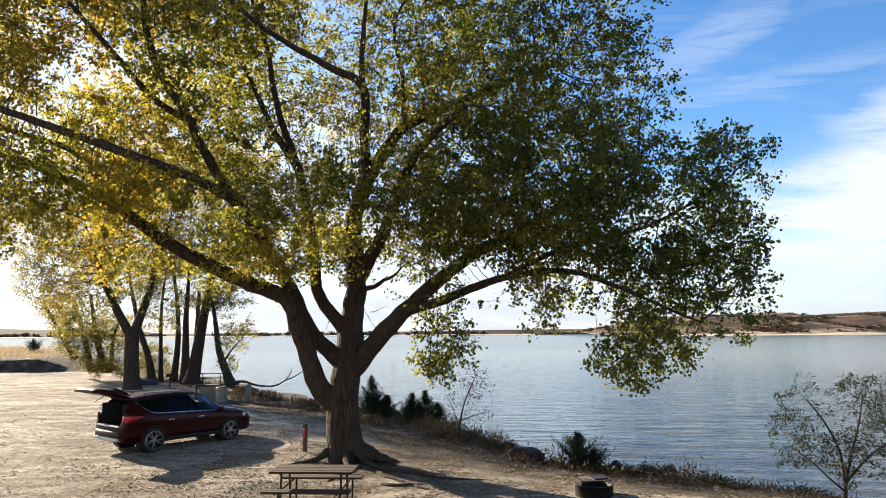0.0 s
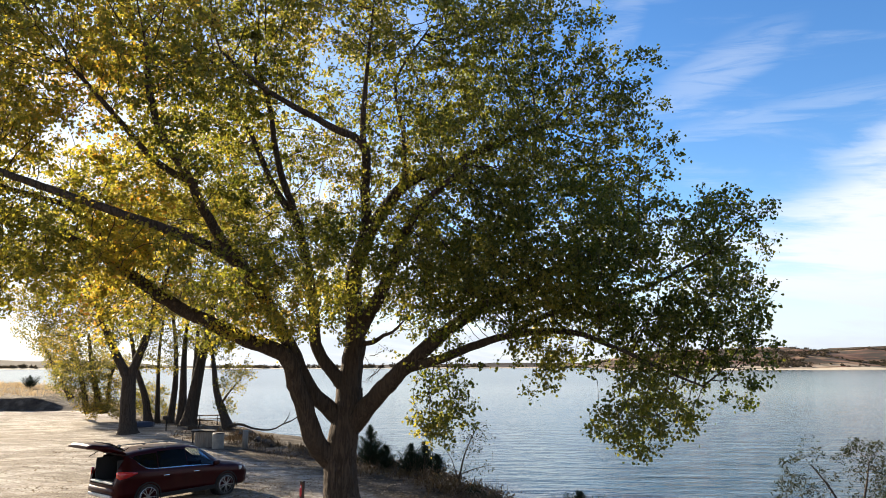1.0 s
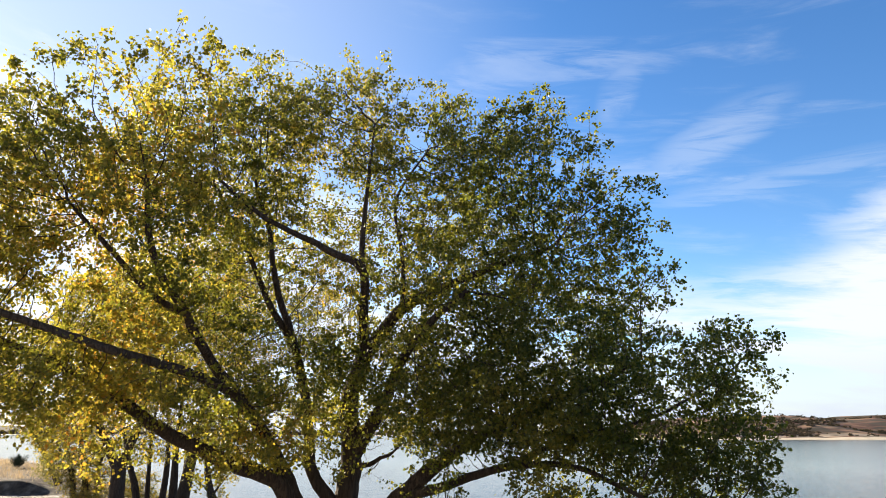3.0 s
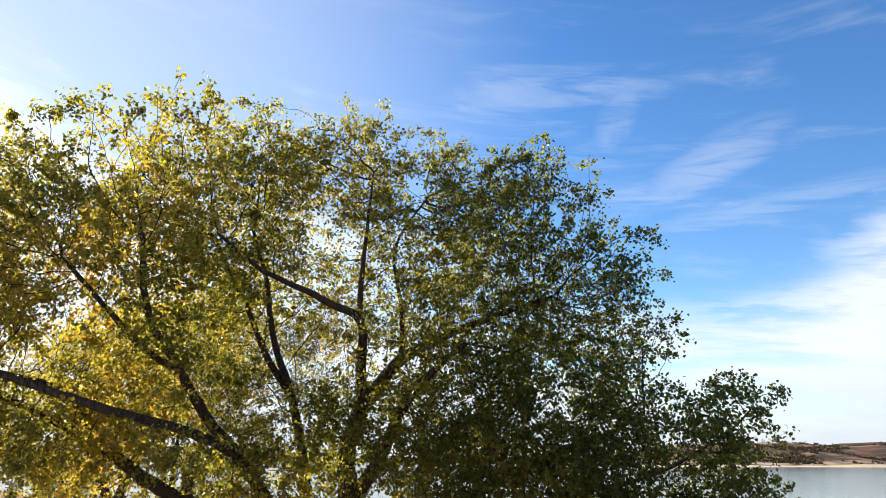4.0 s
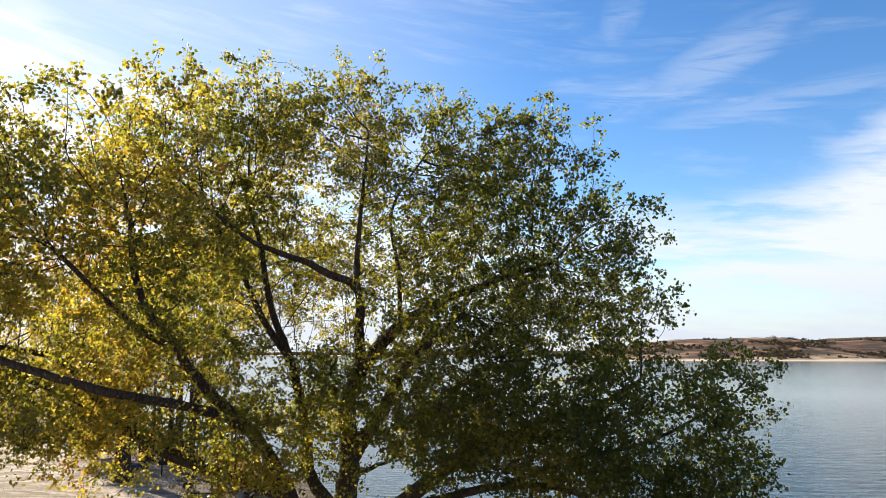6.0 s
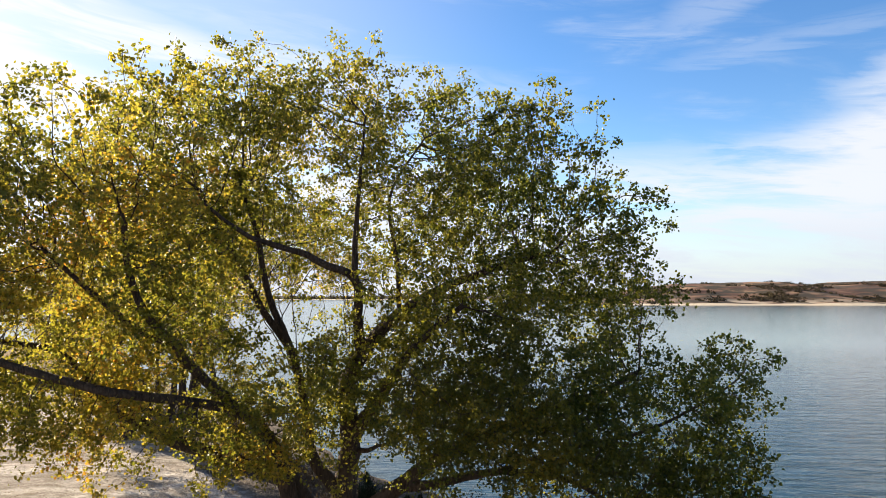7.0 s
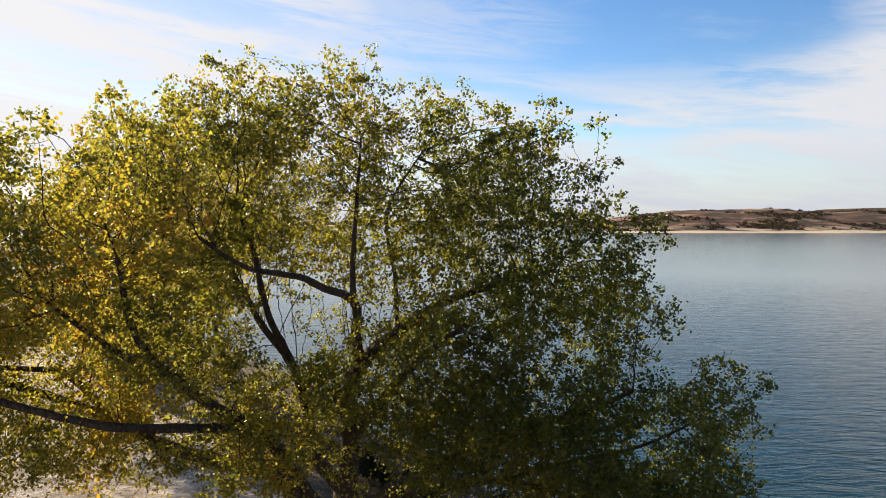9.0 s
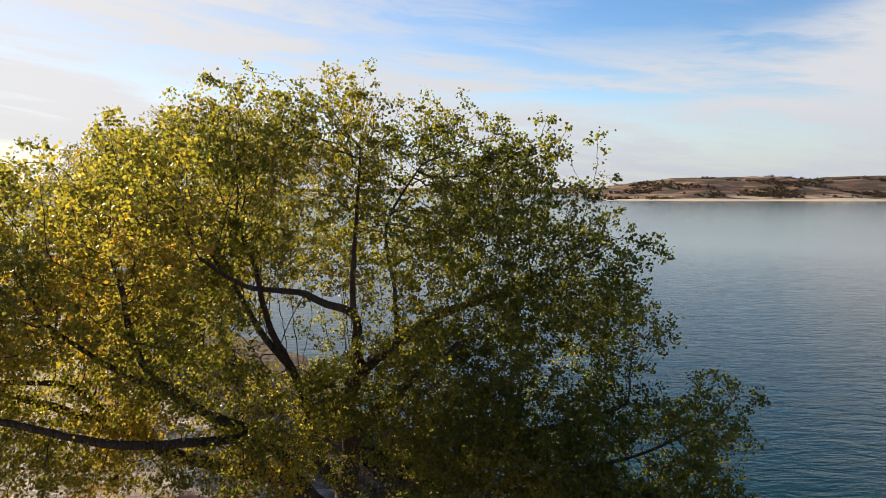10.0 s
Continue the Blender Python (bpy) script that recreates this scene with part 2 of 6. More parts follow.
def ground_material():
    """Trampled sand, leaf mould near the bank; the attribute 'wild' tells where the lot gives way to rough ground."""
    m, n, l, b = material("sandy_ground")
    at = n.new("ShaderNodeAttribute")
    at.attribute_name = "wild"
    broad = noise_node(n, l, 0.16, 5, 0.6)
    mid = noise_node(n, l, 1.1, 6, 0.62)
    fine = noise_node(n, l, 13.0, 8, 0.78)
    tracks = noise_node(n, l, 0.42, 6, 0.66, (0.55, 1.35, 1), distortion=1.6)
    sand = ramp_node(n, l, fine, [(0.34, (0.062, 0.047, 0.034)), (0.47, (0.160, 0.130, 0.098)), (0.62, (0.33, 0.285, 0.232))])
    pale = n.new("ShaderNodeMath")   # dry scuffed patches, pale where feet and tyres broke the crust
    pale.operation = "MULTIPLY"
    l.new(ramp_node(n, l, tracks, [(0.42, (0, 0, 0)), (0.56, (1, 1, 1))]), pale.inputs[0])
    l.new(ramp_node(n, l, noise_node(n, l, 3.4, 6, 0.72, (0.7, 1.3, 1), distortion=1.2), [(0.40, (0.15, 0.15, 0.15)), (0.58, (1, 1, 1))]), pale.inputs[1])
    sand = mix_rgb(n, l, pale.outputs[0], sand, (0.51, 0.465, 0.405))
    sand = mix_rgb(n, l, ramp_node(n, l, broad, [(0.45, (0, 0, 0)), (0.68, (0.7, 0.7, 0.7))]), sand, (0.125, 0.094, 0.066))
    mould = ramp_node(n, l, mid, [(0.3, (0.024, 0.018, 0.013)), (0.5, (0.066, 0.050, 0.036)), (0.7, (0.160, 0.130, 0.100))])
    addn = n.new("ShaderNodeMath")
    addn.operation = "ADD"
    l.new(at.outputs["Fac"], addn.inputs[0])
    half = n.new("ShaderNodeMath")
    half.operation = "MULTIPLY_ADD"
    l.new(mid, half.inputs[0])
    half.inputs[1].default_value, half.inputs[2].default_value = 1.2, -0.6
    l.new(half.outputs[0], addn.inputs[1])
    f = ramp_node(n, l, addn.outputs[0], [(0.3, (0, 0, 0)), (0.65, (1, 1, 1))])
    l.new(mix_rgb(n, l, f, sand, mould), b.inputs["Base Color"])
    b.inputs["Roughness"].default_value = 0.95
    b.inputs["Specular IOR Level"].default_value = 0.15
    nrm = bump_node(n, l, noise_node(n, l, 2.6, 7, 0.68, distortion=0.8), 1.0, 0.16, None)
    bump_node(n, l, fine, 1.0, 0.06, b, nrm)
    return m


def water_material():
    m, n, l, b = material("lake_water")
    b.inputs["Base Color"].default_value = (0.0010, 0.018, 0.016, 1)
    b.inputs["IOR"].default_value = 1.40
    b.inputs["Specular Tint"].default_value = (0.84, 0.97, 1.0, 1)
    long_w = noise_node(n, l, 0.95, 5, 0.55, (0.34, 1.0, 1), distortion=1.0)
    short_w = noise_node(n, l, 2.6, 5, 0.60, (0.40, 1.0, 1), distortion=0.6)
    tc3 = n.new("ShaderNodeTexCoord")   # waves too small to be told apart far out make the surface dull instead
    ln = n.new("ShaderNodeVectorMath")
    ln.operation = "LENGTH"
    l.new(tc3.outputs["Object"], ln.inputs[0])

    def by_distance(near, far, a, b2):
        r = n.new("ShaderNodeMapRange")
        l.new(ln.outputs["Value"], r.inputs["Value"])
        for key, val in (("From Min", a), ("From Max", b2), ("To Min", near), ("To Max", far)):
            r.inputs[key].default_value = val
        return r.outputs[0]

    l.new(by_distance(0.04, 0.13, 35, 220), b.inputs["Roughness"])
    nrm = bump_node(n, l, long_w, 0.3, 0.30, None)
    bump_node(n, l, short_w, 0.3, 0.07, b, nrm)
    calm = by_distance(0.46, 0.045, 18, 170)
    for bn in [x for x in n if x.bl_idname == "ShaderNodeBump"]:
        l.new(calm, bn.inputs["Strength"])
    return m


GROUND, WATER = ground_material(), water_material()


def hill_material(name="far_hills", haze_tint=(1, 1, 1)):
    """Dry prairie slopes: tan grass, rust-brown forbs, dark scrub in the draws, bare pale bluffs low over the beach."""
    m, n, l, b = material(name)
    big = noise_node(n, l, 0.012, 6, 0.62, (1, 1.6, 1))
    mid = noise_node(n, l, 0.028, 6, 0.68, (1, 1.5, 2.0))
    c = ramp_node(n, l, big, [(0.38, (0.055, 0.031, 0.026)), (0.47, (0.120, 0.064, 0.045)), (0.56, (0.20, 0.122, 0.080)), (0.66, (0.27, 0.185, 0.118))])
    c = mix_rgb(n, l, ramp_node(n, l, mid, [(0.45, (0, 0, 0)), (0.53, (0.9, 0.9, 0.9))]), c, (0.034, 0.033, 0.026))
    tcz = n.new("ShaderNodeTexCoord")
    sz = n.new("ShaderNodeSeparateXYZ")
    l.new(tcz.outputs["Object"], sz.inputs[0])
    lowland = n.new("ShaderNodeMapRange")
    l.new(sz.outputs["Z"], lowland.inputs["Value"])
    for key, val in (("From Min", 5.5), ("From Max", 2.0), ("To Min", 0.0), ("To Max", 1.0)):
        lowland.inputs[key].default_value = val
    bluff = n.new("ShaderNodeMath")
    bluff.operation = "MULTIPLY"
    l.new(lowland.outputs[0], bluff.inputs[0])
    l.new(ramp_node(n, l, noise_node(n, l, 0.018, 5, 0.6), [(0.47, (0, 0, 0)), (0.56, (0.9, 0.9, 0.9))]), bluff.inputs[1])
    c = mix_rgb(n, l, bluff.outputs[0], c, (0.36, 0.30, 0.23))
    l.new(mix_rgb(n, l, 1.0, c, haze_tint, "MULTIPLY"), b.inputs["Base Color"])
    b.inputs["Roughness"].default_value = 1.0
    b.inputs["Specular IOR Level"].default_value = 0.1
    return m


# the farther hills' blue-grey look of distance is put into their colour
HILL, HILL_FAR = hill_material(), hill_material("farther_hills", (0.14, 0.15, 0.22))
BRUSH = leaf_material("far_brush", [(0.0, (0.03, 0.026, 0.02)), (0.6, (0.06, 0.048, 0.03)), (1.0, (0.11, 0.085, 0.04))], 0.02, 0.1, 1.0, 0.0, 0.9, 0.1)
YELLOW_BRUSH = leaf_material("yellow_shore_leaf", [(0.0, (0.075, 0.075, 0.040)), (0.6, (0.135, 0.125, 0.062)), (1.0, (0.19, 0.165, 0.085))], 0.02, 0.3, 0.9, 0.0, 0.9, 0.1)
BEACH = surface("pale_beach", [(0.3, (0.36, 0.30, 0.22)), (0.7, (0.52, 0.45, 0.34))], 0.1, 0.95, spec=0.1)

PAINT = surface("dark_red_paint", [(0.3, (0.022, 0.0004, 0.0012)), (0.7, (0.030, 0.0008, 0.002))], 3.0, 0.34, 0.25, coat=0.12, spec=0.16)
GLASS = surface("tinted_glass", [(0.3, (0.003, 0.004, 0.004)), (0.7, (0.006, 0.008, 0.007))], 2.0, 0.03, spec=0.22)
BLACK = surface("black_plastic", [(0.3, (0.005, 0.005, 0.005)), (0.7, (0.011, 0.010, 0.010))], 20, 0.6, bump=0.1, spec=0.3)
RUBBER = surface("tyre_rubber", [(0.3, (0.012, 0.012, 0.012)), (0.7, (0.035, 0.032, 0.028))], 12, 0.85, bump=0.2)
CHROME = surface("chrome", [(0.3, (0.62, 0.62, 0.63)), (0.7, (0.78, 0.78, 0.79))], 9, 0.16, 1.0)
ALLOY = surface("alloy", [(0.3, (0.26, 0.26, 0.27)), (0.7, (0.38, 0.38, 0.39))], 9, 0.36, 0.9)
RED_LENS = surface("red_lens", [(0.3, (0.32, 0.010, 0.012)), (0.7, (0.42, 0.02, 0.02))], 9, 0.12, coat=0.6)
CLEAR_LENS = surface("clear_lens", [(0.3, (0.5, 0.5, 0.5)), (0.7, (0.7, 0.7, 0.7))], 9, 0.08)
LINING = surface("grey_lining", [(0.3, (0.010, 0.010, 0.011)), (0.7, (0.02, 0.02, 0.021))], 30, 0.9)
SILVER = surface("silver_plastic", [(0.3, (0.45, 0.45, 0.45)), (0.7, (0.6, 0.6, 0.6))], 9, 0.4, 0.3)
BOARD = surface("brown_boards", [(0.25, (0.022, 0.012, 0.008)), (0.55, (0.052, 0.030, 0.021)), (0.8, (0.095, 0.058, 0.042))], 5, 0.8, bump=0.5, bump_scale=18, stretch=(0.15, 3, 3), spec=0.2)
STEEL = surface("dark_steel", [(0.3, (0.010, 0.008, 0.008)), (0.6, (0.022, 0.017, 0.014)), (0.8, (0.055, 0.032, 0.02))], 14, 0.6, 0.6, bump=0.2)
POSTWOOD = surface("post_wood", [(0.3, (0.045, 0.028, 0.02)), (0.7, (0.11, 0.07, 0.05))], 6, 0.85, bump=0.4, stretch=(3, 3, 0.2))
GREYWOOD = surface("weathered_wood", [(0.3, (0.10, 0.088, 0.075)), (0.7, (0.22, 0.20, 0.17))], 6, 0.9, bump=0.4, stretch=(3, 3, 0.2))
RED_SIGN = surface("red_plate", [(0.3, (0.45, 0.02, 0.03)), (0.7, (0.58, 0.04, 0.05))], 8, 0.45)
WHITE_SIGN = surface("white_plate", [(0.3, (0.6, 0.6, 0.58)), (0.7, (0.75, 0.74, 0.72))], 8, 0.5)
ROCK = surface("granite_boulder", [(0.25, (0.013, 0.011, 0.010)), (0.5, (0.030, 0.025, 0.022)), (0.8, (0.080, 0.066, 0.058))], 3.0, 0.9, bump=1.0, bump_scale=7)
GREY_METAL = surface("grey_metal", [(0.3, (0.14, 0.14, 0.135)), (0.7, (0.22, 0.215, 0.2))], 4, 0.55, 0.4)


def clear_glass():
    m, n, l, b = material("clear_glass")
    tr, gl, mx = n.new("ShaderNodeBsdfTransparent"), n.new("ShaderNodeBsdfGlossy"), n.new("ShaderNodeMixShader")
    tr.inputs["Color"].default_value = (0.62, 0.68, 0.66, 1)
    gl.inputs["Roughness"].default_value = 0.02
    fr = n.new("ShaderNodeFresnel")
    fr.inputs["IOR"].default_value = 1.3
    l.new(fr.outputs[0], mx.inputs[0])
    l.new(tr.outputs[0], mx.inputs[1])
    l.new(gl.outputs[0], mx.inputs[2])
    l.new(mx.outputs[0], n["Material Output"].inputs["Surface"])
    return m


CLEAR_GLASS = clear_glass()
BLUE_HULL = surface("dark_blue_hull", [(0.3, (0.010, 0.016, 0.035)), (0.7, (0.018, 0.027, 0.055))], 4, 0.4, bump=0.1)

# ---- mesh helpers ----
def mesh_of(name, verts, faces, mat, smooth=True):
    """A mesh from arrays; faces: (n, k) indices."""
    verts, faces = np.asarray(verts, np.float32), np.asarray(faces, np.int32)
    me = bpy.data.meshes.new(name)
    k = faces.shape[1]
    me.vertices.add(len(verts))
    me.vertices.foreach_set("co", verts.ravel())
    me.loops.add(faces.size)
    me.loops.foreach_set("vertex_index", faces.ravel())
    me.polygons.add(len(faces))
    me.polygons.foreach_set("loop_start", np.arange(0, faces.size, k, dtype=np.int32))
    me.polygons.foreach_set("loop_total", np.full(len(faces), k, np.int32))
    me.polygons.foreach_set("use_smooth", np.full(len(faces), smooth))
    me.update(calc_edges=True)
    me.materials.append(mat)
    return me


def mesh_part(name, verts, faces, mat, parent, label="", smooth=True, kind=""):
    ob = new(name, mesh_of(name, verts, faces, mat, smooth))
    ob.parent = parent
    return tagged(ob, label, kind=kind)


def part(name, bm, mat, parent, label="", smooth=False):
    """Links a bmesh as one mesh object under a thing or a part."""
    me = bpy.data.meshes.new(name)
    for f in bm.faces:
        f.smooth = smooth
    bm.to_mesh(me)
    bm.free()
    me.materials.append(mat)
    ob = new(name, me)
    ob.parent = parent
    return tagged(ob, label)


def thing(name, m, label, category, group="", kind=""):
    ob = new(name)
    ob.matrix_world = m
    ob.empty_display_size = 0.2
    return tagged(ob, label, category, group, kind)


def box(bm, size, at, rot=(0, 0, 0), bevel=0.0):
    made = bmesh.ops.create_cube(bm, size=1.0, matrix=pose(*at, *rot) @ Matrix.Diagonal((*size, 1)))
    if bevel:
        edges = list({e for v in made["verts"] for e in v.link_edges})
        bmesh.ops.bevel(bm, geom=edges, offset=bevel, segments=2, affect="EDGES", profile=0.6)


def cyl(bm, r, depth, at, rot=(0, 0, 0), seg=20, r2=None):
    bmesh.ops.create_cone(bm, cap_ends=True, segments=seg, radius1=r, radius2=r if r2 is None else r2, depth=depth, matrix=pose(*at, *rot))


def spline(points, step):
    """Catmull-Rom through the points, evenly about step apart."""
    p = np.array(points, float)
    p = np.vstack([2 * p[0] - p[1], p, 2 * p[-1] - p[-2]])
    out = []
    for i in range(1, len(p) - 2):
        n = max(1, int(round(np.linalg.norm(p[i + 1] - p[i]) / step)))
        for t in np.arange(n) / n:
            a, b, c, d = p[i - 1:i + 3]
            out.append(0.5 * (2 * b + (c - a) * t + (2 * a - 5 * b + 4 * c - d) * t * t + (3 * b - a - 3 * c + d) * t ** 3))
    out.append(p[-2])
    return np.array(out)


def tube(points, radii, sides, wobble=0.0, rng=None, ridges=0.0):
    """Verts and quads of a tapering tube along a line."""
    p, r = np.asarray(points, float), np.asarray(radii, float)
    tan = np.gradient(p, axis=0)
    tan /= np.linalg.norm(tan, axis=1)[:, None] + 1e-9
    u = np.cross(tan[0], (0.31, 0.95, 0.07))
    u /= np.linalg.norm(u)
    ang = np.arange(sides) * 2 * math.pi / sides
    rings = []
    shape = np.ones(sides)
    if ridges:
        shape = 1 + ridges * np.sin(ang * 5 + 1.3) + ridges * 0.6 * np.sin(ang * 9 + 0.4)
    for i in range(len(p)):
        u = u - tan[i] * (u @ tan[i])
        u /= np.linalg.norm(u) + 1e-9
        v = np.cross(tan[i], u)
        rr = r[i] * shape
        if wobble:
            rr = rr * (1 + rng.normal(0, wobble, sides))
        rings.append(p[i] + rr[:, None] * (np.cos(ang)[:, None] * u + np.sin(ang)[:, None] * v))
    verts = np.concatenate(rings)
    i = np.arange(len(p) - 1)[:, None] * sides
    j = np.arange(sides)[None]
    k = (j + 1) % sides
    faces = np.stack([i + j, i + k, i + sides + k, i + sides + j], -1).reshape(-1, 4)
    return verts, faces


def join(pieces):
    off, vs, fs = 0, [], []
    for v, f in pieces:
        vs.append(v)
        fs.append(f + off)
        off += len(v)
    return np.concatenate(vs), np.concatenate(fs)


LEAF_SHAPE = np.array([(0, 0, 0), (-0.46, 0.10, 0.06), (-0.44, 0.52, 0.08), (0, 1, -0.03), (0.44, 0.52, 0.08), (0.46, 0.10, 0.06)])
SLIM_SHAPE = LEAF_SHAPE * (0.42, 1, 1)
FAR_LEAF = np.array([(0, 0, 0), (-0.46, 0.40, 0.05), (0, 1, -0.03), (0.46, 0.40, 0.05)])   # for trees far off


def leaves(at, size, rng, droop=0.6, shape=LEAF_SHAPE):
    """A leaf at each place: hanging somewhat, turned at random."""
    n = len(at)
    d = rng.normal(0, 1, (n, 3))
    d[:, 2] -= droop * 1.6
    d /= np.linalg.norm(d, axis=1)[:, None]
    w = np.cross(d, rng.normal(0, 1, (n, 3)))
    w /= np.linalg.norm(w, axis=1)[:, None] + 1e-9
    nor = np.cross(d, w)
    s = np.asarray(size, float)[:, None, None] if np.ndim(size) else np.full((n, 1, 1), size)
    v = at[:, None] + s * (shape[None, :, :1] * w[:, None] + shape[None, :, 1:2] * d[:, None] + shape[None, :, 2:] * nor[:, None])
    base = np.arange(n)[:, None] * len(shape)
    f = base + (0, 1, 2, 3) if len(shape) == 4 else np.concatenate([base + (0, 1, 2, 3), base + (0, 3, 4, 5)])
    return v.reshape(-1, 3), f


# ---- trees ----
def sample_lobes(lobes, n, rng, gap=0.5, gap_scale=0.55, spray=1, spray_size=0.16):
    """Places inside the crown's boughs, denser towards their outside, thinned by a coarse noise so that gaps stay open."""
    vol = np.array([l[3] * l[4] * l[5] * l[6] for l in lobes])
    pick = rng.choice(len(lobes), n * 3 // spray, p=vol / vol.sum())
    L = np.array(lobes)[pick]
    d = rng.normal(0, 1, (len(L), 3))
    d /= np.linalg.norm(d, axis=1)[:, None]
    rad = rng.random(len(L)) ** 0.42
    lump = np.array([noise.noise(Vector(c) * 1.9) for c in d + L[:, :3] * 0.37])
    p = L[:, :3] + d * (rad * (1 + 0.42 * lump))[:, None] * L[:, 3:6]
    keep = np.array([noise.noise(Vector(q) * gap_scale + Vector((9.1, 3.3, 5.7))) + 0.7 * noise.noise(Vector(q) * gap_scale * 2.6) for q in p]) > gap - 0.5 - 0.30 * rng.random(len(p))
    p = p[keep][:n // spray]
    if spray > 1:   # leaves stand in sprays round the twig ends
        p = np.repeat(p, spray, axis=0)
        p = p + rng.normal(0, spray_size, p.shape) * (1, 1, 0.9)
    return p


def grow(limbs, attractors, rng, step=0.28, kill=0.42, reach=6.0, rise=0.12, rounds=90):
    """Boughs and twigs that reach from the limbs to the attractors. Returns places, parents and the limb that each node belongs to."""
    P, par, own = [], [], []
    for k, (pts, r0, r1) in enumerate(limbs):
        line = spline(pts, step)
        first = -1
        if P:
            first = int(np.argmin(np.linalg.norm(np.array(P) - line[0], axis=1)))
        for i, q in enumerate(line):
            par.append(first if i == 0 else len(P) - 1)
            P.append(q)
            own.append(k)
    fixed = len(P)
    P = np.array(P)
    A = attractors.copy()
    d2 = ((A[:, None] - P[None]) ** 2).sum(2)
    near, dist = d2.argmin(1), np.sqrt(d2.min(1))
    chunks, count = [P], len(P)
    for _ in range(rounds):
        live = (dist > kill) & (dist < reach)
        if not live.any():
            break
        allp = np.concatenate(chunks) if len(chunks) > 1 else chunks[0]
        chunks = [allp]
        idx = near[live]
        vec = A[live] - allp[idx]
        vec /= np.linalg.norm(vec, axis=1)[:, None]
        acc = np.zeros_like(allp)
        np.add.at(acc, idx, vec)
        src = np.unique(idx)
        g = acc[src]
        g /= np.linalg.norm(g, axis=1)[:, None] + 1e-9
        g += rng.normal(0, 0.13, g.shape) + (0, 0, rise)
        g /= np.linalg.norm(g, axis=1)[:, None]
        newp = allp[src] + step * g
        a32, n32 = (A - A[0]).astype(np.float32), (newp - A[0]).astype(np.float32)
        dd = (a32 ** 2).sum(1)[:, None] + (n32 ** 2).sum(1)[None] - 2 * a32 @ n32.T
        best = dd.argmin(1)
        bd = np.sqrt(np.maximum(dd.min(1), 0))
        better = bd < dist
        gone = dist <= kill
        near = np.where(better & ~gone, best + count, near)
        dist = np.where(better & ~gone, bd, dist)
        chunks.append(newp)
        par.extend(src.tolist())
        own.extend([-1] * len(src))
        count += len(newp)
        # an attractor that gets no nearer is given up
        A_keep = gone | better | (rng.random(len(A)) < 0.75)
        A, near, dist = A[A_keep & ~gone], near[A_keep & ~gone], dist[A_keep & ~gone]
        if len(A) == 0:
            break
    return np.concatenate(chunks), np.array(par), np.array(own), fixed


def weigh(par, tip=0.007, power=2.35):
    n = len(par)
    w = np.zeros(n)
    kids = np.zeros(n, int)
    for i in range(n):
        if par[i] >= 0:
            kids[par[i]] += 1
    for i in range(n - 1, -1, -1):
        if kids[i] == 0:
            w[i] += tip ** power
        if par[i] >= 0:
            w[par[i]] += w[i]
    return w ** (1 / power), kids


def outside(p, hollows):
    """Which places lie in none of the crown's hollows (centre, half-axes)."""
    keep = np.ones(len(p), bool)
    for cx, cy, cz, ax, ay, az in hollows:
        keep &= (((p - (cx, cy, cz)) / (ax, ay, az)) ** 2).sum(1) > 1
    return keep


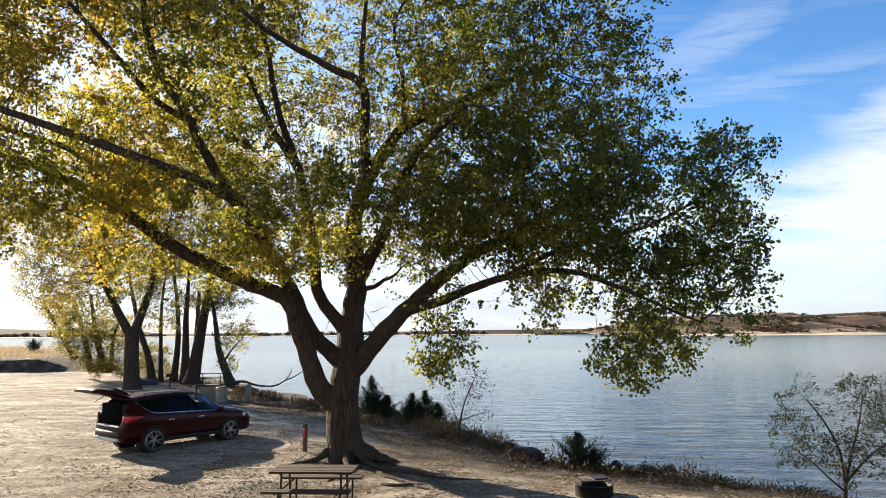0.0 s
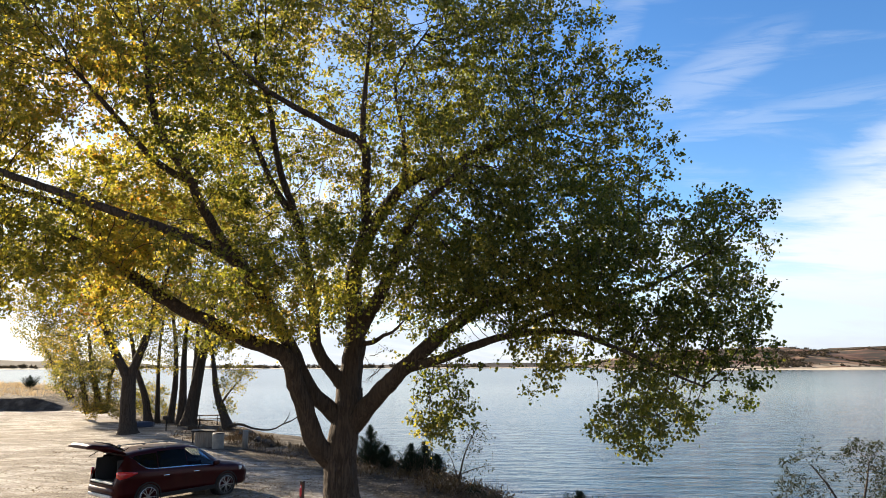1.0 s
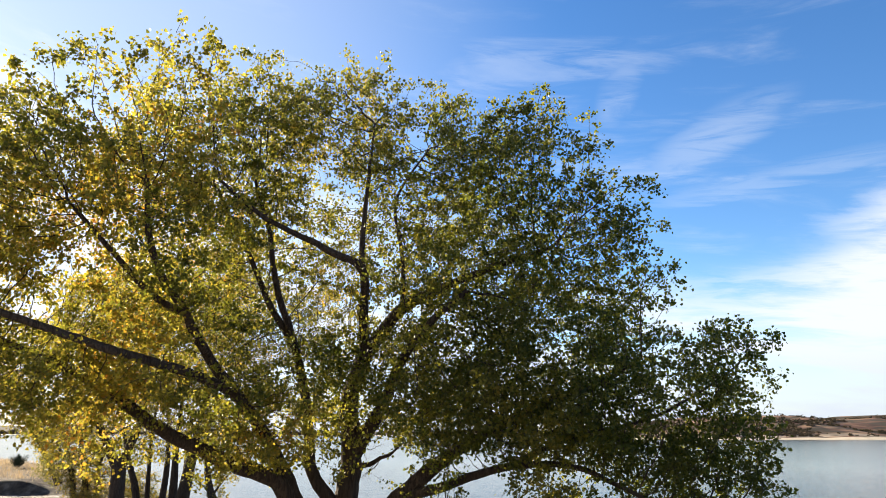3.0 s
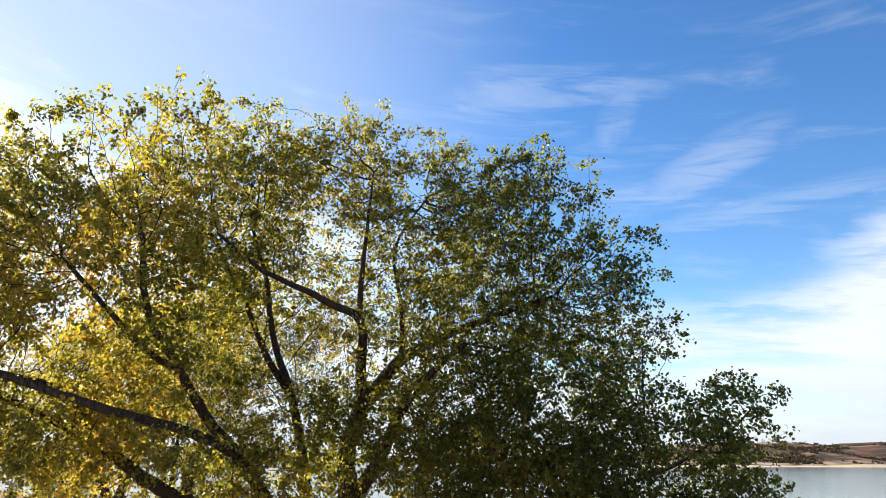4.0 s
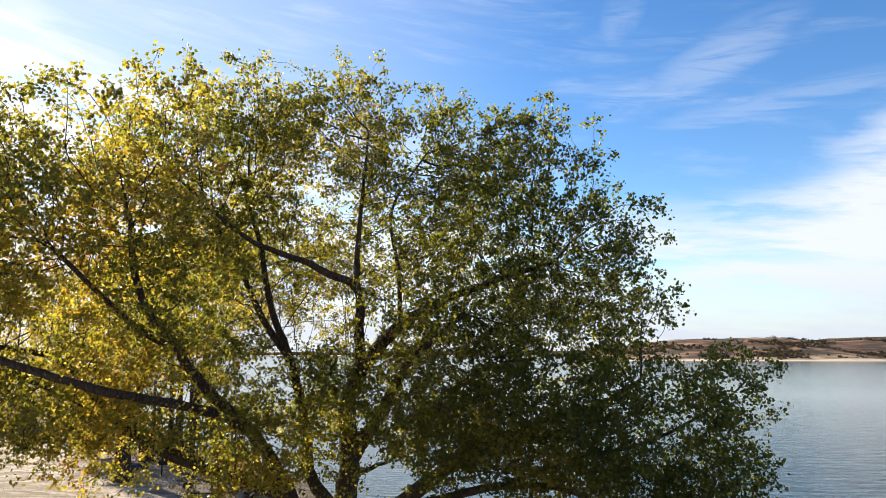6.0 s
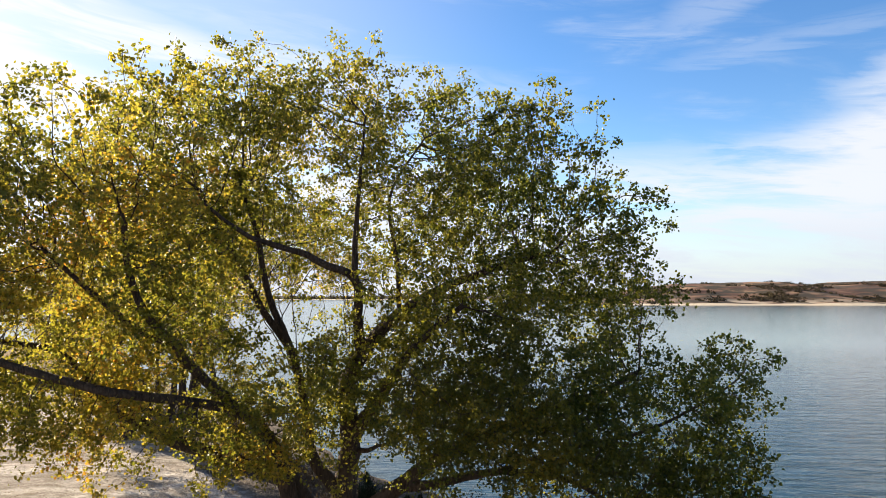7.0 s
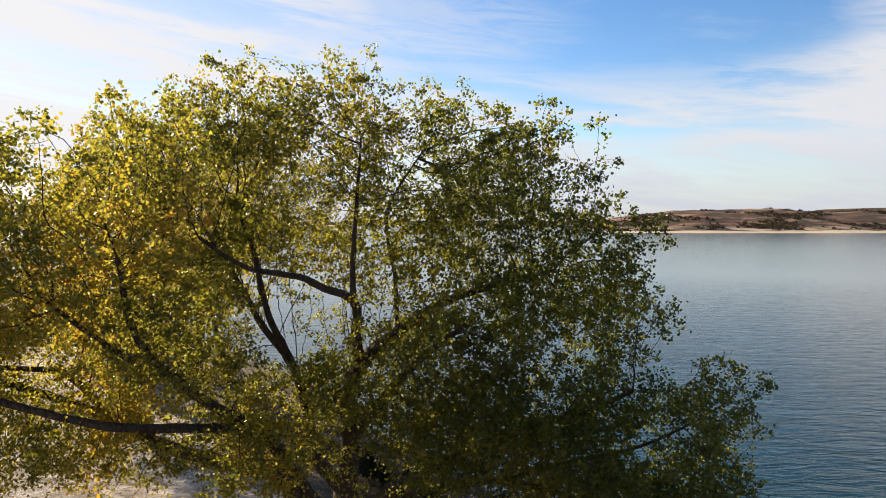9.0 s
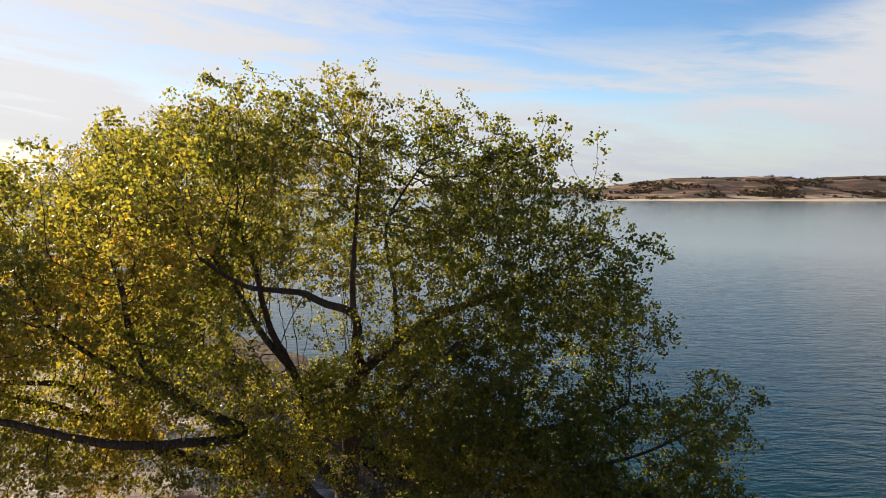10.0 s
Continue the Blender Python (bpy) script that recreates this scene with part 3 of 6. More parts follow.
def build_tree(name, limbs, lobes, count, leaf_mat, bark, seed, label, category="tree", leaf_size=0.085, per_twig=9, spread=0.24,
               kill=0.42, step=0.28, gap=0.5, limb_names=(), sides=14, droop=0.6, shape=LEAF_SHAPE, crown_label="", tip=0.007, leaf_reach=0.02, spray=1, rise=0.12, tip_leaves=0, tip_spread=0.13, hollows=(), shoots=0):
    rng = np.random.default_rng(seed)
    noise.seed_set(seed + 1)
    root = np.array(limbs[0][0][0])
    ob = thing(name, pose(*root), label, category)
    aims = sample_lobes(lobes, count, rng, gap, spray=spray)
    if shoots:   # this year's shoots stand out above the crown
        top = aims[np.argsort(-(aims[:, 2] + rng.normal(0, 0.7, len(aims)) + 0.25 * np.abs(aims[:, 0] + 2)))[:shoots * 4]]
        top = top[rng.choice(len(top), shoots, replace=False)]
        aims = np.concatenate([aims, top + rng.normal(0, 0.12, top.shape) + np.stack([0 * top[:, 0], 0 * top[:, 0], rng.uniform(0.1, 0.6, len(top))], -1)])
    aims = aims[outside(aims, hollows)]
    pts, par, own, fixed = grow(limbs, aims, rng, step, kill, rise=rise)
    rad, kids = weigh(par, tip)
    # the limbs, each a part
    start = 0
    for k, (lp, r0, r1) in enumerate(limbs):
        n = len(spline(lp, step))
        line = pts[start:start + n] - root
        f = np.linspace(0, 1, n)
        r = r0 + (r1 - r0) * f ** 0.8
        if k == 0:
            fine = spline(np.vstack([line[:-1:3], line[-1]]), 0.09)
            h = fine[:, 2] - fine[0, 2]
            rf = np.interp(np.linspace(0, 1, len(fine)), f, r) * (1 + 0.50 * np.exp(-h / 0.30))
            v, q = tube(fine, rf, 64 if sides > 10 else 12, 0.02, rng, 0.035)
        else:
            jit = rng.normal(0, r0 * 0.22, (n + 6, 3))
            jit = np.stack([np.convolve(jit[:, c], np.ones(7) / 7, "valid") for c in range(3)], -1)[:n]
            line = line + jit * np.minimum(1, np.arange(n) / 4)[:, None]
            if par[start] >= 0:   # set into the wood that bears it
                line = np.vstack([line[0] + (pts[par[start]] - root - line[0]) * 1.0, line]) if np.linalg.norm(pts[par[start]] - root - line[0]) > 0.02 else line
                r = np.concatenate([[r[0] * 1.12], r]) if len(line) > len(r) else r
            v, q = tube(line, r, max(6, int(sides * min(1, r0 / 0.12))), 0.03, rng, 0.03)
        mesh_part(limb_names[k] if k < len(limb_names) else ("trunk" if k == 0 else "limb"), v, q, bark, ob)
        start += n
    # twigs
    children = {}
    for i in range(fixed, len(par)):
        children.setdefault(par[i], []).append(i)
    pieces, done = [], np.zeros(len(par), bool)
    for i in range(fixed, len(par)):
        if done[i]:
            continue
        line = [par[i], i]
        done[i] = True
        while children.get(line[-1]):
            nxt = max(children[line[-1]], key=lambda c: rad[c])
            if done[nxt]:
                break
            done[nxt] = True
            line.append(nxt)
        r = np.minimum(rad[line], 0.16)
        r[0] = r[1]
        pieces.append(tube(pts[line] - root, r, 6 if r[1] > 0.05 else 4 if r[1] > 0.02 else 3))
    if pieces:
        v, q = join(pieces)
        mesh_part("twig_mass", v, q, bark, ob, kind="stuff")
    # leaves along the thin wood
    thin = np.where((rad < leaf_reach) & (np.arange(len(rad)) >= fixed))[0]
    mult = rng.poisson(per_twig, len(thin))
    wide = np.full(len(thin), spread)
    if tip_leaves:   # most leaves stand in tufts at the twig ends
        ends = kids[thin] == 0
        mult = np.where(ends, rng.poisson(tip_leaves, len(thin)), mult)
        wide = np.where(ends, tip_spread * rng.uniform(0.7, 1.25, len(thin)), wide)
    at = np.repeat(pts[thin], mult, axis=0)
    at = at + rng.normal(0, 1, at.shape) * np.repeat(wide, mult)[:, None] * (1, 1, 0.85)
    at = at[outside(at, hollows)] - root
    v, q = leaves(at, leaf_size * rng.uniform(0.6, 1.25, len(at)), rng, droop, shape)
    mesh_part("crown", v, q, leaf_mat, ob, crown_label, smooth=False, kind="stuff")
    return ob



# ---- land and water ----
WATER_Z = -1.3
SHORE = np.array([(400, -120), (60, -8), (20, 9), (12.5, 14.6), (9, 17.6), (7.2, 18.4), (6.2, 19.8), (3.0, 21.4), (1.2, 24.2), (0.0, 26.2), (-1.9, 29.2), (-4.5, 32.6),
                  (-10, 37.8), (-13, 43.5), (-16, 50), (-24, 58), (-36, 73), (-50, 92), (-76, 114), (-130, 140), (-400, 190), (-400, -400), (400, -400)], float)


def shore_distance(x, y):
    """Metres from the bank's edge; inland is positive."""
    p = np.stack([x, y], -1)
    a, b = SHORE, np.roll(SHORE, -1, axis=0)
    best = np.full(x.shape, 1e9)
    inside = np.zeros(x.shape, bool)
    for (ax, ay), (bx, by) in zip(a, b):
        ab = np.array((bx - ax, by - ay))
        t = np.clip(((p - (ax, ay)) @ ab) / (ab @ ab), 0, 1)
        best = np.minimum(best, np.hypot(x - ax - t * ab[0], y - ay - t * ab[1]))
        if ay != by:
            cross = (ay > y) != (by > y)
            inside ^= cross & (x < (bx - ax) * (y - ay) / (by - ay) + ax)
    return np.where(inside, best, -best)


def smooth01(v):
    v = np.clip(v, 0, 1)
    return v * v * (3 - 2 * v)


def rough(x, y, scale, amp, seed):
    f = np.zeros(x.shape)
    r = np.random.default_rng(seed)
    for k in range(7):
        a = r.uniform(0, 2 * math.pi)
        w = scale * r.uniform(0.6, 1.9)
        f += np.sin((x * math.cos(a) + y * math.sin(a)) * w + r.uniform(0, 6.28))
    return f * amp / 2.6


def land_height(x, y):
    d = shore_distance(x, y)
    wob = rough(x, y, 1.3, 0.35, 3)
    dd = d + np.where(np.abs(d) < 6, wob, 0)
    near_right = smooth01((x + 2) / 6) * smooth01((40 - y) / 10)
    z = -0.45 * near_right * smooth01(1 - d / 5)                            # the ground falls a little towards the bank
    z = z - (0.9 + 0 * z) * smooth01((0.5 - dd) / 1.6) - 2.6 * smooth01((-1.2 - dd) / 14)
    # the grassy rise beyond the lot
    left = smooth01((-36 - x) / 6)
    bank = left * (1.2 * smooth01((y - 64) / 1.5) + 0.35 * smooth01((y - 66) / 16)) + (1 - left) * 0.7 * smooth01((y - 65) / 10) * smooth01((-26 - x) / 8)
    z = z + bank * smooth01((d - 0.6) / 4)
    z = z + rough(x, y, 0.7, 0.035, 5) + rough(x, y, 2.6, 0.012, 6)
    return z


def graded(lo, hi, a, b, step, growth=1.22):
    """Coordinates that are fine from a to b and coarser outside."""
    out = list(np.arange(a, b + step, step))
    s = step
    while out[-1] < hi:
        s *= growth
        out.append(out[-1] + s)
    s = step
    while out[0] > lo:
        s *= growth
        out.insert(0, out[0] - s)
    return np.array(out)


gx, gy = np.meshgrid(graded(-4200, 4200, -62, 15, 0.29), graded(-4200, 4200, 9, 84, 0.29), indexing="ij")
gz = land_height(gx, gy)
nx, ny = gx.shape
gi = np.arange(nx * ny).reshape(nx, ny)
ground_me = mesh_of("ground", np.stack([gx, gy, gz], -1).reshape(-1, 3),
                    np.stack([gi[:-1, :-1], gi[1:, :-1], gi[1:, 1:], gi[:-1, 1:]], -1).reshape(-1, 4), GROUND)
gd = shore_distance(gx, gy)
wild = smooth01((6.0 - gd) / 3.5)
wild = np.maximum(wild, 0.62 * np.exp(-((gx + 2.5) ** 2 + (gy - 19) ** 2) / 14))
wild = np.maximum(wild, smooth01((gy - 62.5) / 2.5))
ground_me.attributes.new("wild", "FLOAT", "POINT").data.foreach_set("value", wild.astype(np.float32).ravel())
ground = tagged(new("ground", ground_me), "trampled pale sand with leaf mould towards the bank", "ground", kind="structure")

water = new("water", mesh_of("water", [(-4200, -4200, WATER_Z), (4200, -4200, WATER_Z), (4200, 4200, WATER_Z), (-4200, 4200, WATER_Z)], [(0, 1, 2, 3)], WATER))
tagged(water, "wide rippled blue lake", "lake", kind="structure")


def hill_strip(name, x0, x1, y0, depth, height, seed, label, n=220, m=14, slope=0.0, mat=HILL):
    """Low hills along the far side of the lake."""
    u, v = np.meshgrid(np.linspace(0, 1, n), np.linspace(0, 1, m), indexing="ij")
    x = x0 + (x1 - x0) * u
    y = y0 + slope * u + depth * v
    r = np.random.default_rng(seed)
    h = np.zeros(u.shape)
    for k in range(1, 13):
        h += np.sin(u * k * 5.3 + v * k * 1.7 + r.uniform(0, 6.28)) / k ** 0.9
    ridge = height(u) * (1 + 0.10 * h)
    z = WATER_Z - 0.4 + 1.6 * smooth01(v / 0.05) + ridge * smooth01((v - 0.05 - 0.04 * np.sin(u * 31)) / 0.7) ** 0.8 + h * v * 0.8
    i = np.arange(n * m).reshape(n, m)
    me = mesh_of(name, np.stack([x, y, z], -1).reshape(-1, 3), np.stack([i[:-1, :-1], i[1:, :-1], i[1:, 1:], i[:-1, 1:]], -1).reshape(-1, 4), mat)
    me.materials.append(BEACH)
    flag = np.zeros((n - 1, m - 1), np.int32)
    flag[:, 0] = 1
    me.polygons.foreach_set("material_index", flag.ravel())
    return tagged(new(name, me), label, "hills", kind="structure")


hills_near = hill_strip("backdrop_hills", 150, 900, 690, 380, lambda u: 4 + 19 * smooth01(u / 0.27) + 9 * smooth01((u - 0.25) / 0.5), 4, "dry brown hills with dark brush across the lake", slope=60)
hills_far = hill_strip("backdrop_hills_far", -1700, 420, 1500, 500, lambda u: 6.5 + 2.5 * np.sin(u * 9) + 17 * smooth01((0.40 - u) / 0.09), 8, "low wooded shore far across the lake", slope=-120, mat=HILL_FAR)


# ---- brush and woods on the far shore ----
def far_brush(name, places, rng, label, leaf=1.0, mat=BRUSH):
    """Clumps of leaves on short stems, too far off to be told apart."""
    at = []
    for x, y, z, w, h in places:
        n = int(10 + 4 * w)
        d = rng.normal(0, 1, (n, 3))
        d /= np.linalg.norm(d, axis=1)[:, None]
        d *= rng.random((n, 1)) ** 0.4
        p = np.array((x, y, z + h * 0.45)) + d * (w, w, h * 0.55)
        p[:, 2] = np.maximum(p[:, 2], z)
        at.append(p)
    at = np.concatenate(at)
    v, q = leaves(at, leaf * rng.uniform(0.6, 1.5, len(at)), rng, 0.0, FAR_LEAF)
    return tagged(new(name, mesh_of(name, v, q, mat, False)), label, "brush", kind="stuff")


def on_strip(ob, x, y):
    hit, place, _, _ = ob.ray_cast((x, y, 500), (0, 0, -1))
    return place.z if hit else WATER_Z


bpy.context.view_layer.update()
rng_far = np.random.default_rng(17)
spots_far = []
for _ in range(7000):
    u = rng_far.random()
    x = 155 + 740 * u
    y = 690 + 60 * u + 18 + 300 * rng_far.random() ** 1.6
    if noise.noise(Vector((x * 0.014, y * 0.012, 4.0))) + 0.5 * noise.noise(Vector((x * 0.05, y * 0.04, 9.0))) + 0.22 * rng_far.random() < 0.24:
        continue
    w = rng_far.uniform(0.9, 1.9) ** 2
    spots_far.append((x, y, on_strip(hills_near, x, y) - 0.3, w, w * rng_far.uniform(0.7, 1.3)))
far_brush("hill_brush", spots_far, rng_far, "dark brush scattered over dry hills", 1.6)
spots_far = []
for _ in range(420):
    u = rng_far.random()
    x = -1700 + 2120 * u
    if noise.noise(Vector((x * 0.004, 1.0, 7.0))) < -0.25:
        continue
    y = 1500 - 120 * u + rng_far.uniform(28, 90)
    w = rng_far.uniform(4, 9)
    spots_far.append((x, y, on_strip(hills_far, x, y) - 0.5, w, rng_far.uniform(4, 9)))
far_brush("shore_woods", spots_far, rng_far, "low dark woods along the far shore", 3.2)
spots_far = []
for _ in range(260):   # a pale yellow belt of shore trees short of the hills
    u = rng_far.random()
    x = 150 + 210 * u
    y = 1360 + rng_far.uniform(0, 30)
    w = rng_far.uniform(3, 6)
    spots_far.append((x, y, WATER_Z, w, rng_far.uniform(4, 9) * (0.6 + 0.5 * abs(math.sin(u * 9)))))
far_brush("shore_thicket", spots_far, rng_far, "low yellow thicket along the far shore", 2.6, YELLOW_BRUSH)

# ---- the great cottonwood ----
# boughs of the crown: centre, half-axes, weight
CROWN_TOP = [
    (-3.2, 16.9, 12.9, 2.55, 2.45, 2.15, 0.75),
    (-0.4, 16.6, 11.9, 2.45, 2.45, 2.05, 0.8),
    (1.7, 15.7, 11.7, 1.75, 1.75, 1.75, 1.0),
    (2.85, 16.3, 10.5, 1.60, 1.85, 1.75, 1.0),
    (-4.4, 15.5, 12.4, 1.65, 1.85, 2.05, 1.0),
    (3.8, 16.6, 8.7, 1.33, 1.83, 1.43, 1.0),
]
CROWN_LEFT = [
    (-6.4, 12.5, 11.2, 1.90, 1.95, 2.05, 0.75),
    (-8.1, 11.9, 10.4, 1.60, 1.75, 1.85, 0.75),
    (-6.1, 13.7, 9.2, 2.05, 2.05, 1.95, 0.75),
    (-8.9, 14.3, 8.3, 2.45, 2.25, 2.05, 0.75),
    (-11.9, 13.6, 9.4, 2.65, 2.65, 2.85, 0.75),
    (-6.5, 16.6, 11.1, 2.05, 2.05, 2.05, 0.75),
    (-12.3, 15.1, 6.7, 2.65, 2.65, 1.85, 0.75),
    (-8.0, 15.6, 6.3, 2.45, 2.25, 1.55, 0.75),
    (-6.0, 16.6, 7.1, 1.85, 2.05, 1.45, 0.75),
]
CROWN_RIGHT = [
    (0.6, 16.3, 8.7, 2.45, 2.25, 1.95, 1.15),
    (2.2, 15.7, 6.9, 2.25, 2.15, 1.85, 1.15),
    (4.0, 15.1, 6.4, 2.05, 2.05, 1.65, 1.25),
    (6.25, 15.7, 7.0, 1.05, 1.15, 1.10, 1.6),
    (4.9, 15.0, 5.4, 1.75, 1.65, 1.25, 1.6),
    (0.1, 16.7, 6.2, 1.65, 1.85, 1.55, 1.6),
    (5.8, 14.7, 4.5, 0.90, 1.05, 0.80, 1.5),
    (-0.4, 16.7, 3.2, 0.87, 0.95, 1.00, 1.6),
    (3.8, 14.9, 3.25, 1.25, 1.25, 1.00, 1.9),
    (5.8, 15.1, 4.0, 0.85, 1.05, 0.85, 1.6),
    (1.5, 15.7, 4.1, 1.15, 1.25, 0.75, 1.6),
]
CROWN_BACK = [
    (-3.3, 20.1, 10.2, 2.25, 2.25, 2.25, 0.9),
    (0.7, 20.6, 11.4, 2.65, 2.45, 2.45, 0.5),
    (-6.7, 20.1, 10.6, 2.45, 2.45, 2.45, 0.7),
    (-2.7, 16.7, 7.6, 1.65, 1.75, 1.45, 1.0),
    (3.1, 19.6, 8.7, 2.45, 2.45, 2.05, 0.45),
    (-9.5, 19.6, 8.8, 2.45, 2.45, 2.05, 0.7),
]
CROWN_REAR = [
    (-5.4, 16.8, 13.2, 1.70, 1.80, 1.10, 1.0),
    (-7.3, 15.6, 12.4, 1.65, 1.75, 1.35, 1.1),
    (-8.7, 14.7, 11.4, 1.80, 1.80, 1.20, 1.0),
    (-3.0, 17.5, 13.7, 1.60, 1.60, 1.10, 0.8),
    (-10.8, 14.2, 10.8, 1.90, 2.00, 1.80, 1.0),
    (-0.0, 18.1, 13.2, 1.90, 1.90, 1.35, 1.0),
    (-6.0, 15.2, 11.5, 1.80, 1.80, 1.50, 1.0),
]
CROWN_INNER = [
    (-4.9, 15.9, 6.8, 1.30, 1.30, 0.90, 1.3),
    (-3.4, 16.6, 7.4, 1.00, 1.20, 0.90, 1.3),
    (-7.0, 15.3, 6.7, 1.50, 1.50, 1.00, 1.3),
    (-3.9, 16.6, 5.4, 0.90, 1.00, 0.60, 1.3),
    (-0.7, 15.6, 6.1, 1.30, 1.40, 1.00, 1.6),
    (1.2, 15.4, 6.8, 1.50, 1.50, 1.10, 1.6),
    (2.6, 15.1, 6.0, 1.40, 1.40, 1.00, 1.6),
    (0.6, 15.9, 5.2, 1.30, 1.30, 0.70, 1.6),
    (-3.8, 17.6, 6.3, 1.00, 1.00, 0.80, 1.2),
    (-5.1, 16.6, 5.8, 1.10, 1.10, 0.70, 1.2),
    (-1.6, 16.5, 7.1, 1.20, 1.20, 1.00, 1.3),
    (0.1, 16.1, 6.0, 1.30, 1.30, 1.00, 1.4),
    (1.9, 16.1, 6.9, 1.40, 1.40, 1.10, 1.4),
    (3.5, 15.8, 5.5, 1.30, 1.30, 0.90, 1.4),
    (-5.2, 12.4, 12.8, 0.80, 0.80, 0.60, 1.3),
    (2.4, 15.5, 12.7, 0.60, 0.60, 0.50, 1.3),
    (3.1, 15.5, 12.5, 0.55, 0.55, 0.55, 1.3),
    (6.3, 15.9, 7.5, 0.75, 0.80, 0.62, 2.6),
    (6.7, 15.9, 6.5, 0.40, 0.50, 0.50, 1.6),
    (4.2, 15.7, 10.2, 0.50, 0.60, 0.60, 1.5),
    (4.7, 15.7, 9.0, 0.55, 0.60, 0.60, 2.0),
    (-0.1, 16.1, 13.6, 0.45, 0.45, 0.45, 1.2),
    (3.6, 17.0, 11.9, 0.55, 0.60, 0.55, 0.9),
    (3.9, 15.7, 10.4, 0.55, 0.70, 0.75, 1.0),
    (-0.9, 16.3, 13.9, 0.80, 0.80, 0.70, 1.0),
    (-4.9, 17.1, 5.2, 0.95, 0.90, 0.55, 1.3),
    (-4.1, 17.8, 5.2, 0.75, 0.80, 0.50, 1.3),
    (-3.2, 18.3, 6.0, 0.60, 0.70, 0.60, 1.2),
    (-1.1, 17.3, 5.6, 0.70, 0.80, 0.60, 1.2),
    (-0.2, 16.9, 4.1, 0.55, 0.55, 0.40, 1.3),
    (-5.8, 16.3, 4.7, 0.80, 0.80, 0.40, 1.2),
]
CROWN_LOW = [
    (1.6, 16.3, 4.9, 0.90, 0.90, 0.50, 1.6),
    (2.6, 15.8, 4.6, 0.90, 1.00, 0.60, 1.6),
    (4.5, 15.1, 4.2, 1.00, 1.00, 0.70, 1.6),
    (5.5, 15.3, 4.9, 0.90, 0.90, 0.70, 1.6),
    (-4.0, 15.5, 6.2, 1.00, 1.00, 0.80, 1.3),
    (-2.3, 15.5, 5.5, 0.90, 0.90, 0.80, 1.3),
    (-5.6, 14.5, 7.1, 1.10, 1.10, 0.80, 1.2),
    (-4.6, 15.2, 8.4, 1.10, 1.10, 0.90, 1.0),
    (1.4, 15.7, 8.2, 1.20, 1.20, 1.00, 1.3),
]
CROWN_FILL = [
    (4.6, 15.3, 4.1, 0.95, 0.90, 0.60, 1.7),
    (5.7, 15.5, 4.3, 0.80, 0.80, 0.60, 1.7),
    (3.6, 15.5, 4.1, 0.80, 0.80, 0.55, 1.7),
    (2.7, 15.9, 4.1, 0.60, 0.60, 0.35, 1.7),
    (4.1, 15.7, 5.0, 1.00, 0.90, 0.80, 1.7),
    (3.1, 16.0, 5.3, 1.00, 1.00, 0.80, 1.15),
    (2.0, 16.1, 5.4, 1.00, 1.00, 0.80, 1.1),
    (0.9, 16.5, 5.6, 1.00, 1.00, 0.80, 1.1),
    (0.2, 16.9, 4.7, 0.70, 0.70, 0.50, 1.4),
    (1.4, 16.5, 4.6, 0.80, 0.80, 0.45, 1.3),
    (4.9, 15.2, 3.1, 0.45, 0.50, 0.45, 1.4),
    (3.4, 15.2, 2.6, 0.50, 0.50, 0.40, 1.4),
    (-3.9, 20.9, 6.4, 1.00, 0.90, 0.80, 0.9),
    (-2.7, 21.1, 6.5, 0.90, 0.90, 0.80, 0.9),
    (-1.5, 20.7, 5.5, 0.80, 0.80, 0.60, 0.8),
    (-5.5, 20.8, 6.1, 1.20, 1.00, 0.80, 0.9),
    (-6.4, 19.8, 6.1, 1.20, 1.00, 0.80, 0.9),
    (-3.8, 21.1, 5.8, 0.70, 0.70, 0.60, 0.8),
    (-0.8, 17.0, 2.8, 0.50, 0.60, 0.50, 1.4),
    (2.7, 16.1, 12.7, 0.70, 0.70, 0.55, 0.8),
    (3.5, 16.1, 12.2, 0.55, 0.60, 0.55, 0.8),
    (2.1, 16.1, 13.0, 0.70, 0.70, 0.50, 1.3),
    (-9.4, 13.1, 12.3, 0.90, 1.00, 0.70, 0.7),
    (-5.6, 12.9, 12.1, 0.80, 0.80, 0.90, 0.8),
    (-6.1, 17.5, 5.2, 0.80, 0.80, 0.50, 1.2),
    (-5.5, 17.7, 4.8, 0.60, 0.60, 0.40, 1.2),
    (-6.7, 17.3, 5.3, 0.80, 0.80, 0.50, 1.2),
    (-4.0, 18.9, 5.4, 0.60, 0.60, 0.50, 1.2),
    (-3.3, 19.3, 6.0, 0.60, 0.60, 0.60, 1.2),
    (-4.8, 18.5, 4.5, 0.50, 0.50, 0.40, 1.2),
    (-5.0, 17.9, 5.1, 0.60, 0.60, 0.40, 1.2),
    (-1.8, 18.9, 5.8, 0.50, 0.50, 0.50, 1.0),
    (-5.1, 11.3, 12.8, 0.65, 0.60, 0.45, 2.0),
    (-6.6, 11.3, 12.7, 0.55, 0.50, 0.45, 2.0),
    (-7.5, 11.3, 12.5, 0.50, 0.50, 0.45, 1.8),
    (-5.9, 11.5, 12.3, 0.90, 0.80, 0.60, 1.3),
    (-7.1, 11.5, 12.1, 0.80, 0.70, 0.60, 1.0),
]
